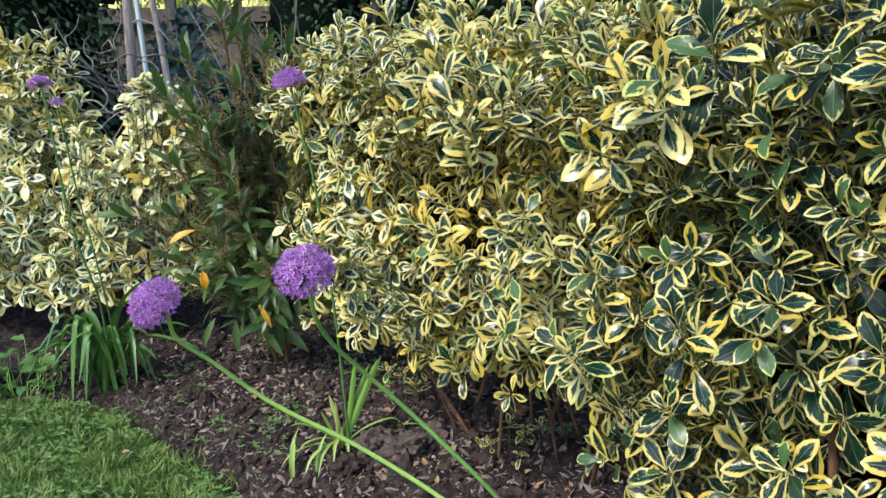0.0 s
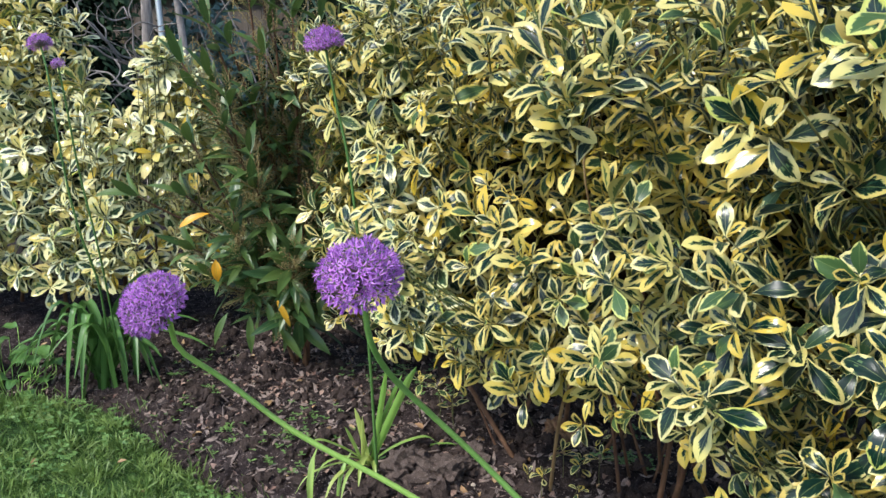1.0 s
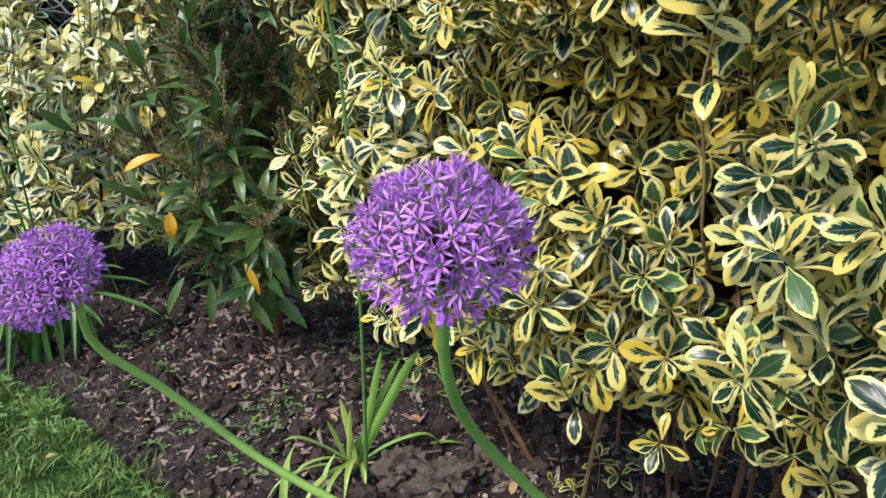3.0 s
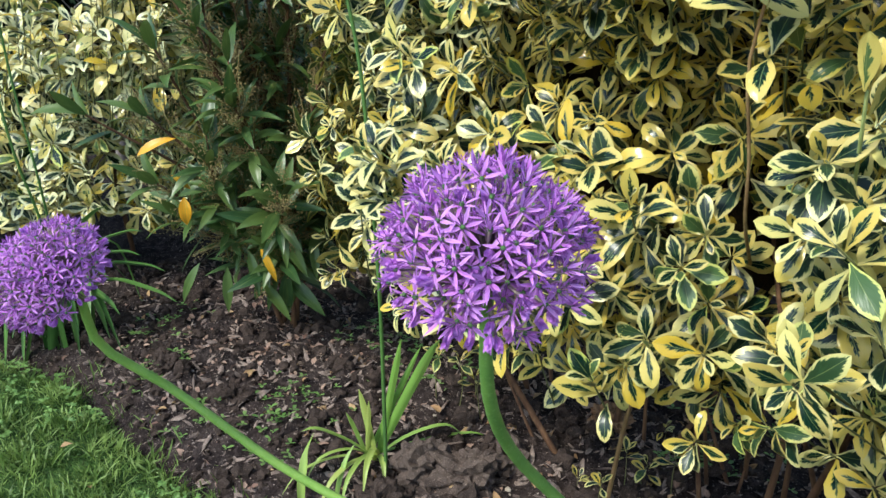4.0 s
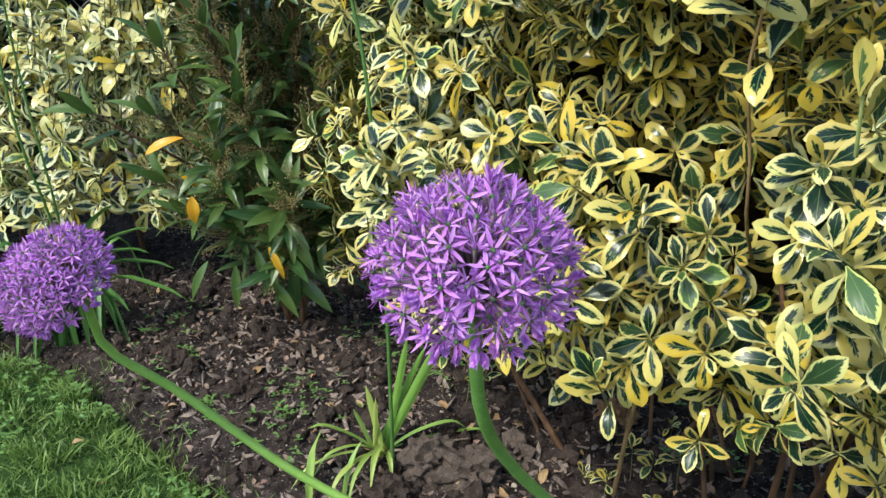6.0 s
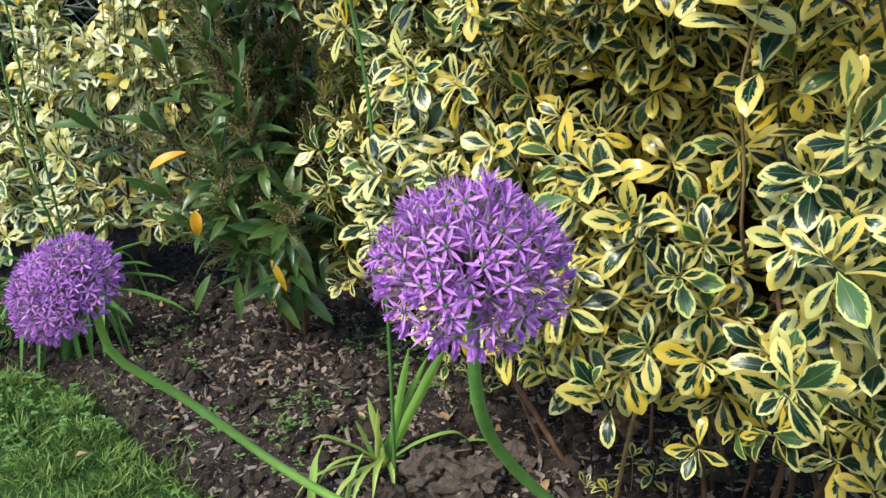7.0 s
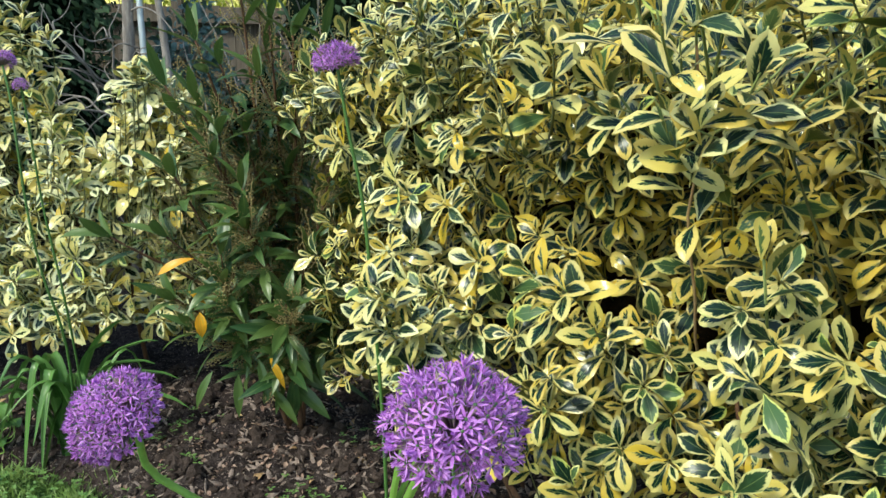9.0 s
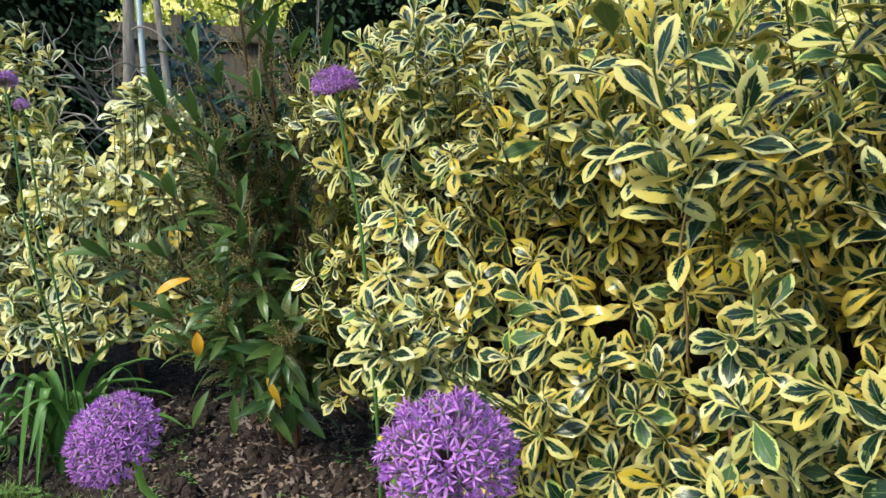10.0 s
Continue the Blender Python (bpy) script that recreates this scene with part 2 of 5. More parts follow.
def soil_material():
    m, n, l, b = material("garden_soil", 0.95, 0.15)
    p = place(n)
    a, c, d = grain(n, l, 5.0, 4.0, 0.6, p), grain(n, l, 38.0, 5.0, 0.7, p), grain(n, l, 170.0, 3.0, 0.6, p)
    colour = blend(n, l, ease(n, l, a, 0.35, 0.7), (0.011, 0.0075, 0.0078), (0.032, 0.022, 0.021))
    colour = blend(n, l, ease(n, l, c, 0.42, 0.75), colour, (0.085, 0.065, 0.060))
    colour = blend(n, l, ease(n, l, d, 0.60, 0.72), colour, (0.34, 0.28, 0.25))
    l.new(colour, b.inputs["Base Color"])
    bump(n, l, b, calc(n, l, "ADD", c, d), 0.9, 0.012)
    return m


def turf_material():
    m, n, l, b = material("turf_base", 0.9, 0.2)
    p = place(n)
    a, c = grain(n, l, 6.0, 4.0, 0.6, p), grain(n, l, 90.0, 4.0, 0.7, p)
    colour = blend(n, l, ease(n, l, a, 0.35, 0.7), (0.030, 0.070, 0.016), (0.055, 0.115, 0.026))
    colour = blend(n, l, ease(n, l, c, 0.5, 0.75), colour, (0.035, 0.030, 0.014))
    l.new(colour, b.inputs["Base Color"])
    bump(n, l, b, c, 0.9, 0.02)
    return m


def fence_material():
    m, n, l, b = material("weathered_fence_wood", 0.85, 0.2)
    k = n.new("ShaderNodeMapping")
    k.inputs["Scale"].default_value = (1.0, 1.0, 0.06)
    l.new(place(n), k.inputs[0])
    g, r = grain(n, l, 60.0, 4.0, 0.6, k.outputs[0]), luck(n, l)
    colour = blend(n, l, ease(n, l, g, 0.35, 0.7), (0.075, 0.058, 0.044), (0.14, 0.112, 0.090))
    colour = blend(n, l, calc(n, l, "MULTIPLY", r, 0.5), colour, (0.15, 0.13, 0.112))
    l.new(colour, b.inputs["Base Color"])
    bump(n, l, b, g, 0.5, 0.004)
    return m


SOIL, TURF, FENCE = soil_material(), turf_material(), fence_material()


def metal_material():
    m, n, l, b = material("galvanised_steel", 0.42, 0.5)
    g = grain(n, l, 14.0, 4.0, 0.6, place(n))
    l.new(blend(n, l, g, (0.42, 0.46, 0.50), (0.62, 0.66, 0.70)), b.inputs["Base Color"])
    b.inputs["Metallic"].default_value = 0.7
    l.new(ease(n, l, g, 0.3, 0.7, 0.35, 0.6), b.inputs["Roughness"])
    return m


STEEL = metal_material()


# ---- mesh helpers ----
def build(name, verts, faces, mats, parent=None, label="", uv=None, slots=None, smooth=True):
    """A mesh object from arrays: verts (n, 3), faces a list of arrays or tuples, uv (n, 2) for each vertex."""
    me = bpy.data.meshes.new(name)
    me.from_pydata(np.asarray(verts, float).tolist(), [], faces.tolist() if isinstance(faces, np.ndarray) else faces)
    for k in mats if isinstance(mats, (list, tuple)) else [mats]:
        me.materials.append(k)
    finish(me, uv, slots, smooth)
    ob = new(name, me)
    if parent is not None:
        ob.parent = parent
    return tagged(ob, label)


def finish(me, uv=None, slots=None, smooth=True):
    if uv is not None:
        idx = np.empty(len(me.loops), dtype=np.int32)
        me.loops.foreach_get("vertex_index", idx)
        layer = me.uv_layers.new(name="uv")
        layer.data.foreach_set("uv", np.asarray(uv, np.float32)[idx].ravel())
    if slots is not None:
        me.polygons.foreach_set("material_index", np.asarray(slots, np.int32))
    me.polygons.foreach_set("use_smooth", np.full(len(me.polygons), smooth))
    me.update()


def part(name, bm, mat, parent, label=""):
    me = bpy.data.meshes.new(name)
    bm.to_mesh(me)
    bm.free()
    me.materials.append(mat)
    ob = new(name, me)
    ob.parent = parent
    return tagged(ob, label)


def thing(name, label, category, group="", kind="", at=(0, 0, 0)):
    ob = new(name)
    ob.location = at
    ob.empty_display_size = 0.05
    return tagged(ob, label, category, group, kind)


def unit(v):
    v = np.asarray(v, float)
    return v / np.maximum(np.linalg.norm(v, axis=-1, keepdims=True), 1e-9)


def smooth_line(points, n):
    """n points along a Catmull-Rom curve through the given ones."""
    p = np.asarray(points, float)
    p = np.vstack([2 * p[0] - p[1], p, 2 * p[-1] - p[-2]])
    out = []
    for t in np.linspace(0, len(p) - 3 - 1e-6, n):
        i, f = int(t), t - int(t)
        a, b, c, d = p[i:i + 4]
        out.append(0.5 * (2 * b + (c - a) * f + (2 * a - 5 * b + 4 * c - d) * f * f + (3 * b - a - 3 * c + d) * f ** 3))
    return np.array(out)


def tube(points, radii, sides=8):
    """Verts and faces of a tube with closed ends."""
    p = np.asarray(points, float)
    r = np.broadcast_to(np.asarray(radii, float), len(p))
    t = unit(np.gradient(p, axis=0))
    ref = np.array([0.31, 0.87, 0.38])
    x = unit(np.cross(t, ref))
    y = np.cross(t, x)
    a = np.linspace(0, 2 * np.pi, sides, endpoint=False)
    v = p[:, None] + r[:, None, None] * (np.cos(a)[None, :, None] * x[:, None] + np.sin(a)[None, :, None] * y[:, None])
    f = []
    for i in range(len(p) - 1):
        for j in range(sides):
            k = (j + 1) % sides
            f.append((i * sides + j, i * sides + k, (i + 1) * sides + k, (i + 1) * sides + j))
    f.append(tuple(range(sides))[::-1])
    f.append(tuple((len(p) - 1) * sides + j for j in range(sides)))
    return v.reshape(-1, 3), f


def join(pieces):
    """Joins (verts, faces) pairs into one."""
    vs, fs, n = [], [], 0
    for v, f in pieces:
        vs.append(v)
        fs += [tuple(i + n for i in q) for q in f]
        n += len(v)
    return np.vstack(vs), fs


def blade(nu, nv, width, curl=0.0, fold=0.0, shape="leaf", wave=0.0, seed=0, roll=0.0):
    """A leaf one unit long along y, across x, its upper side to z. Returns verts, quads, uv."""
    rng = np.random.RandomState(seed)
    ph = rng.rand(3) * 6.28
    v = np.linspace(0, 1, nv)
    if shape == "obovate":
        v = np.interp(v, (0, 0.17, 0.34, 0.5, 0.67, 0.84, 1), (0, 0.15, 0.34, 0.55, 0.76, 0.91, 1))
        w = np.interp(v, (0, 0.15, 0.34, 0.55, 0.76, 0.91, 1), (0.08, 0.28, 0.69, 1.0, 0.88, 0.50, 0.03))
    elif shape == "lance":
        w = np.sin(np.pi * v ** 0.85) ** 0.9
    elif shape == "strap":
        w = np.clip(0.75 + 0.5 * v, 0, 1) * np.clip((1 - v) * 3.2, 0, 1) ** 0.7
    else:
        w = np.sin(np.pi * v) ** 0.8
    w = np.maximum(w, 0.05)
    w[-1] = 0.02
    u = np.linspace(-1, 1, nu)
    ang = curl * v ** (1.0 if roll == 0 else 1.35)
    if abs(curl) < 1e-4:
        yy, zz = v, np.zeros_like(v)
    else:
        step = np.diff(v, prepend=0.0)
        mid = (ang + np.r_[0.0, ang[:-1]]) / 2
        yy, zz = np.cumsum(np.cos(mid) * step), -np.cumsum(np.sin(mid) * step)
    U, V = np.meshgrid(u, v)
    half = width / 2 * w[:, None]
    x = U * half
    lift = fold * np.abs(U) * half * (1 - roll * U * U) + wave * np.sin(V * 9 + ph[0]) * U * half
    y = yy[:, None] + lift * np.sin(ang)[:, None]
    z = zz[:, None] + lift * np.cos(ang)[:, None]
    verts = np.stack([x, y, z], -1).reshape(-1, 3)
    q = [(i * nu + j, i * nu + j + 1, (i + 1) * nu + j + 1, (i + 1) * nu + j) for i in range(nv - 1) for j in range(nu - 1)]
    uv = np.stack([(U + 1) / 2, V], -1).reshape(-1, 2)
    return verts, np.array(q), uv


def thick(shape, deep=0.007):
    """The leaf with an underside of its own, a little below."""
    v, f, uv = shape
    return np.vstack([v, v - np.array([0, 0, deep])]), np.vstack([f, f[:, ::-1] + len(v)]), np.vstack([uv, uv])


class Leaves:
    """Collects the places of many leaves of a few shapes."""

    def __init__(self, shapes, back=False):
        self.shapes, self.rows, self.back = [thick(q) for q in shapes] if back else shapes, [], back

    def add(self, o, along, up, size, k=None):
        self.rows.append((np.asarray(o, float), np.asarray(along, float), np.asarray(up, float), size, random.randrange(len(self.shapes)) if k is None else k))

    def frames(self):
        o = np.array([r[0] for r in self.rows])
        y = unit([r[1] for r in self.rows])
        z = np.array([r[2] for r in self.rows])
        x = unit(np.cross(y, z))
        z = np.cross(x, y)
        return o, x, y, z, np.array([r[3] for r in self.rows]), np.array([r[4] for r in self.rows])

    def joined(self, name, mat, parent, label, keep=None):
        o, x, y, z, s, k = self.frames()
        keep = np.ones(len(o), bool) if keep is None else keep
        vs, fs, uvs, n = [], [], [], 0
        for i, (v, f, uv) in enumerate(self.shapes):
            m = keep & (k == i)
            c = int(m.sum())
            if not c:
                continue
            w = o[m][:, None] + s[m][:, None, None] * (v[None, :, 0:1] * x[m][:, None] + v[None, :, 1:2] * y[m][:, None] + v[None, :, 2:3] * z[m][:, None])
            vs.append(w.reshape(-1, 3))
            fs.append((f[None] + n + np.arange(c)[:, None, None] * len(v)).reshape(-1, 4))
            uvs.append(np.tile(uv, (c, 1)))
            n += c * len(v)
        slots = None
        if self.back:
            slots = np.concatenate([np.tile(np.repeat([0, 1], len(f) // 2), int((keep & (k == i)).sum())) for i, (v, f, uv) in enumerate(self.shapes)])
        ob = build(name, np.vstack(vs), np.vstack(fs), mat, parent, label, np.vstack(uvs), slots)
        return tagged(ob, kind="stuff")

    def single(self, name, mat, parent, pick):
        """Each picked leaf as an object of its own on one shared mesh."""
        o, x, y, z, s, k = self.frames()
        mine = []
        for v, f, uv in self.shapes:
            me = bpy.data.meshes.new(name)
            me.from_pydata(v.tolist(), [], f.tolist())
            for q in mat if isinstance(mat, list) else [mat]:
                me.materials.append(q)
            finish(me, uv, np.repeat([0, 1], len(f) // 2) if self.back else None)
            mine.append(me)
        for i in np.nonzero(pick)[0]:
            ob = new(name, mine[k[i]])
            ob.parent = parent
            ob.matrix_basis = Matrix(((*(x[i] * s[i]), 0), (*(y[i] * s[i]), 0), (*(z[i] * s[i]), 0), (*o[i], 1))).transposed()


def nearest(leaves, spot, count):
    o = np.array([r[0] for r in leaves.rows])
    d = np.linalg.norm(o - np.array(spot), axis=1)
    pick = np.zeros(len(o), bool)
    pick[np.argsort(d)[:count]] = True
    return pick


# ---- ground ----
EDGE = [(-30, 3.3), (-4, 3.15), (-2.2, 3.0), (-1.79, 2.98), (-1.5, 2.95), (-1.22, 2.83), (-0.97, 2.58), (-0.79, 2.40), (-0.64, 2.25), (-0.5, 2.08), (-0.3, 1.7), (0.0, 1.0), (0.35, 0.0), (0.5, -3), (0.5, -30)]
EDGE_ARR = np.array(EDGE, float)


def bed_depth(x, y):
    """Metres from the lawn's edge into the bed; minus on the lawn."""
    p = np.stack([np.asarray(x, float), np.asarray(y, float)], -1)
    best, side = np.full(p.shape[:-1], 1e9), np.zeros(p.shape[:-1])
    for a, b in zip(EDGE_ARR, EDGE_ARR[1:]):
        ab = b - a
        t = np.clip(((p - a) @ ab) / (ab @ ab), 0, 1)
        q = a + t[..., None] * ab
        d = np.linalg.norm(p - q, axis=-1)
        s = ab[0] * (p[..., 1] - a[1]) - ab[1] * (p[..., 0] - a[0])
        m = d < best
        best, side = np.where(m, d, best), np.where(m, s, side)
    return np.where(side > 0, best, -best)


def height(x, y, d=None):
    d = bed_depth(x, y) if d is None else d
    if d < 0:
        return 0.012 * noise.noise((x * 3, y * 3, 0)) - 0.03 * math.exp(-(d / 0.04) ** 2)
    rough = min(1.0, d / 0.1)
    h = 0.155 * (1 - math.exp(-d / 0.3)) - 0.03 * math.exp(-(d / 0.04) ** 2)
    h += rough * (0.028 * noise.noise((x * 6, y * 6, 3)) + 0.020 * noise.noise((x * 17, y * 17, 7)) + 0.011 * noise.noise((x * 45, y * 45, 1)))
    return h


def ground():
    def ticks(lo, hi, step):
        mid = list(np.arange(lo, hi, step))
        out, s = [], step
        x = hi
        while x < 420:
            out.append(x)
            s *= 1.35
            x += s
        low, s = [], step
        x = lo - step
        while x > -420:
            low.append(x)
            s *= 1.35
            x -= s
        return np.array(low[::-1] + mid + out)
    xs, ys = ticks(-2.3, 1.0, 0.016), ticks(1.4, 3.6, 0.016)
    X, Y = np.meshgrid(xs, ys)
    D = bed_depth(X, Y)
    v = np.array([(x, y, height(x, y, d)) for x, y, d in zip(X.ravel(), Y.ravel(), D.ravel())])
    nx, ny = len(xs), len(ys)
    i, j = np.meshgrid(np.arange(nx - 1), np.arange(ny - 1))
    a = (j * nx + i).ravel()
    f = np.stack([a, a + 1, a + nx + 1, a + nx], -1)
    inside = D.ravel()[f].mean(1) > 0.0
    far = (np.abs(v[f, 0].mean(1)) > 6) | (v[f, 1].mean(1) > 9) | (v[f, 1].mean(1) < -3)
    ob = build("ground", v, f, [TURF, SOIL], None, "dark crumbly garden soil sloping up from a mown lawn", None, (inside & ~far).astype(int))
    return tagged(ob, category="ground", kind="structure")


ground()


# ---- variegated euonymus ----
EU_CURL, EU_FOLD = (1.0, 0.45, -0.15, 1.5, 0.7, 0.25, 1.25, 0.6), (0.45, 0.25, 0.6, 0.35, 0.15, 0.7, 0.5, 0.3)
EU_SHAPES = [blade(5, 7, 0.40 + 0.045 * (i % 3), EU_CURL[i], EU_FOLD[i], "obovate", 0.10, i, 0.62) for i in range(8)]
EU_SMALL = [blade(3, 7, 0.43, (0.9, 0.4, 0.0, 1.4)[i], (0.4, 0.2, 0.5, 0.3)[i], "obovate", 0.08, i) for i in range(4)]
EU_DEEP = [blade(3, 6, 0.42, (0.8, 0.3, 1.3)[i], 0.35, "obovate", 0.08, 20 + i) for i in range(3)]
rnd = random.Random(11)


def jitter(s):
    return np.array([rnd.gauss(0, s) for _ in range(3)])


def basis(d):
    a = unit(np.cross(d, (0.13, 0.92, 0.37)))
    return a, np.cross(d, a)


def shoot(leaves, twigs, tip, d, size=1.0, pairs=5, gap=0.0065, open0=22, step=19, back=0.14, root=None):
    """A shoot with crossed pairs of leaves, wide apart below and close about the tip."""
    d = unit(d)
    a, b = basis(d)
    turn = rnd.random() * 6.28
    for k in range(pairs):
        o = tip - d * gap * k * (1 + 0.12 * k) * size
        for side in (0, math.pi):
            ph = turn + side + k * 1.40 + rnd.gauss(0, 0.18)
            inc = radians(min(open0 + step * k, 96) + rnd.gauss(0, 8))
            out = math.cos(ph) * a + math.sin(ph) * b
            along = math.cos(inc) * d + math.sin(inc) * out + np.array([0, 0, -0.06 - 0.05 * k]) + jitter(0.05)
            up = math.sin(inc) * d - math.cos(inc) * out + jitter(0.10)
            ln = 0.064 * size * (0.55, 0.85, 1.0, 1.06, 1.02, 0.92, 0.9)[min(k, 6)] * rnd.uniform(0.82, 1.14)
            if rnd.random() > 0.05:
                leaves.add(o + out * 0.003, along, up, ln)
    root = tip - d * back + np.array([0, 0, -0.35 * back]) if root is None else root
    mid = (tip + root) / 2 + jitter(0.008)
    twigs.append(tube(smooth_line([root, mid, tip], 5), np.linspace(0.0022, 0.0012, 5) * size, 4))


def along_line(poly, step):
    p = np.array(poly, float)
    seg = np.linalg.norm(np.diff(p, axis=0), axis=1)
    at = np.r_[0, np.cumsum(seg)]
    for s in np.arange(0, at[-1], step):
        i = min(np.searchsorted(at, s, "right") - 1, len(seg) - 1)
        t = (p[i + 1] - p[i]) / seg[i]
        yield p[i] + t * (s - at[i]), t


def foliage(leaves, deep, twigs, poly, sign, top, bottom, profile, layers, size=1.0, roof=0.6, crumple=0.07):
    """Shoots over a leafy face along a line in plan, over its top and in the depth behind it."""
    for depth, step, pairs in layers:
        for (c, t) in along_line(poly, step):
            out = np.array([-t[1], t[0], 0]) * sign
            hi, lo = top(c), bottom(c)
            for z in np.arange(lo, hi, step):
                s, z2 = rnd.uniform(-0.5, 0.5) * step, z + rnd.uniform(-0.5, 0.5) * step
                p = np.array([c[0] + t[0] * s, c[1] + t[1] * s, z2])
                bulge = profile(z2, c) + crumple * noise.noise(tuple(p * 4.0)) * 2.0 + 0.06 * noise.noise(tuple(p * 11.0)) - depth
                q = p + out * (bulge + rnd.uniform(-0.025, 0.03))
                high = steps(z2, (0.8, 1.05, 1.25), (0.0, 0.25, 1.0))
                shoot(leaves if depth < 0.1 else deep, twigs, q, out * (0.85 - 0.35 * high) + np.array([0, 0, 0.32 + 0.53 * high]) + jitter(0.24), size * rnd.choice((0.78, 0.88, 0.96, 1.02, 1.1, 1.24)), pairs + rnd.choice((-1, 0, 0, 1)), *((0.018, 20, 12, 0.11) if rnd.random() < (0.72 if z2 > 1.02 else 0.14) else (0.0055, 30, 17, 0.09)))
    step = layers[0][1]
    for (c, t) in along_line(poly, step * 1.1):
        out = np.array([-t[1], t[0], 0]) * sign
        for depth in np.arange(0.0, roof, step * 1.1):
            p = np.array([c[0], c[1], top(c)]) + out * (profile(top(c), c) - depth)
            p = p + np.array([rnd.uniform(-0.04, 0.04), rnd.uniform(-0.04, 0.04), 0])
            p[2] += 0.10 * noise.noise(tuple(p * 3.1)) + rnd.uniform(-0.04, 0.05) + 0.05 * min(1, depth / 0.3)
            shoot(leaves, twigs, p, np.array([0, 0, 1.0]) + out * 0.3 + jitter(0.3), size * rnd.uniform(0.85, 1.1), 6, 0.013, 18, 13, 0.1)


def steps(x, xs, ys):
    return float(np.interp(x, xs, ys))


FACE = [(0.95, 0.50), (0.66, 0.82), (0.50, 1.06), (0.42, 1.32), (0.37, 1.58), (0.25, 1.79), (0.03, 1.93), (-0.13, 2.12), (-0.29, 2.33), (-0.45, 2.55), (-0.55, 2.76), (-0.50, 3.02), (-0.1, 3.25)]


def face_top(c):
    return steps(c[1], (0.4, 1.0, 1.35, 1.6, 1.9, 2.3, 2.6, 3.0), (1.42, 1.40, 1.33, 1.27, 1.29, 1.33, 1.27, 1.18))


def face_bottom(c):
    return steps(c[1], (0.4, 1.3, 1.55, 1.8, 2.1, 2.6, 3.0), (0.20, 0.36, 0.50, 0.54, 0.53, 0.47, 0.46))


def face_profile(z, c):
    deep = steps(c[1], (1.0, 1.5, 1.78, 1.92, 2.1, 2.45), (0.4, 0.6, 0.45, 1.15, 1.0, 0.25))
    lean = steps(c[1], (2.2, 2.5), (0, 1)) * steps(z, (0.7, 1.0), (-0.075, 0))
    return lean + deep * steps(z, (0.2, 0.45, 0.56, 0.68, 0.78, 0.88, 1.0, 1.08, 1.16, 1.28, 1.38, 1.5), (-0.06, -0.02, 0.05, 0.07, 0.045, -0.025, -0.03, 0.02, 0.055, 0.06, 0.05, -0.03))


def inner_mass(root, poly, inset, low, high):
    """A crumpled dark sheet that fills a bush behind its leaves: old twigs, dead leaves and the shade there, put into
    its colour.
    """
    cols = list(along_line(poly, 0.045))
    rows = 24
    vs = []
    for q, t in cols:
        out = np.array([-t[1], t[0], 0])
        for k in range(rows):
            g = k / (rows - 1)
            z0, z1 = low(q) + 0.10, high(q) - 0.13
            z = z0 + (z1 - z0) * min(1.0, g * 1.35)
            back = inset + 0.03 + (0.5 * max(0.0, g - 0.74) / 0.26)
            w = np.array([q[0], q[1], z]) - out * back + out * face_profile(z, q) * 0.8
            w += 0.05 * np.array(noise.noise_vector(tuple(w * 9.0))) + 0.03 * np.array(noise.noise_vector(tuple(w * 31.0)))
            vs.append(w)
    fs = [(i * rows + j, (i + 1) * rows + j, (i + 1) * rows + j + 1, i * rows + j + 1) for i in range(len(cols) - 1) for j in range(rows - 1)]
    tagged(build("twig_tangle", np.array(vs), fs, TWIG_SHADE, root, "dark crumpled sheet for the shaded twigs and dead leaves inside a bush"), kind="stuff")


def long_shoots(leaves, twigs, rows, size=0.98, gap=0.018):
    for base, tip, n in rows:
        base, tip = np.array(base), np.array(tip)
        shoot(leaves, twigs, tip, (tip - base) * 3 + jitter(0.05), size, n, gap, 18, 14, root=base)


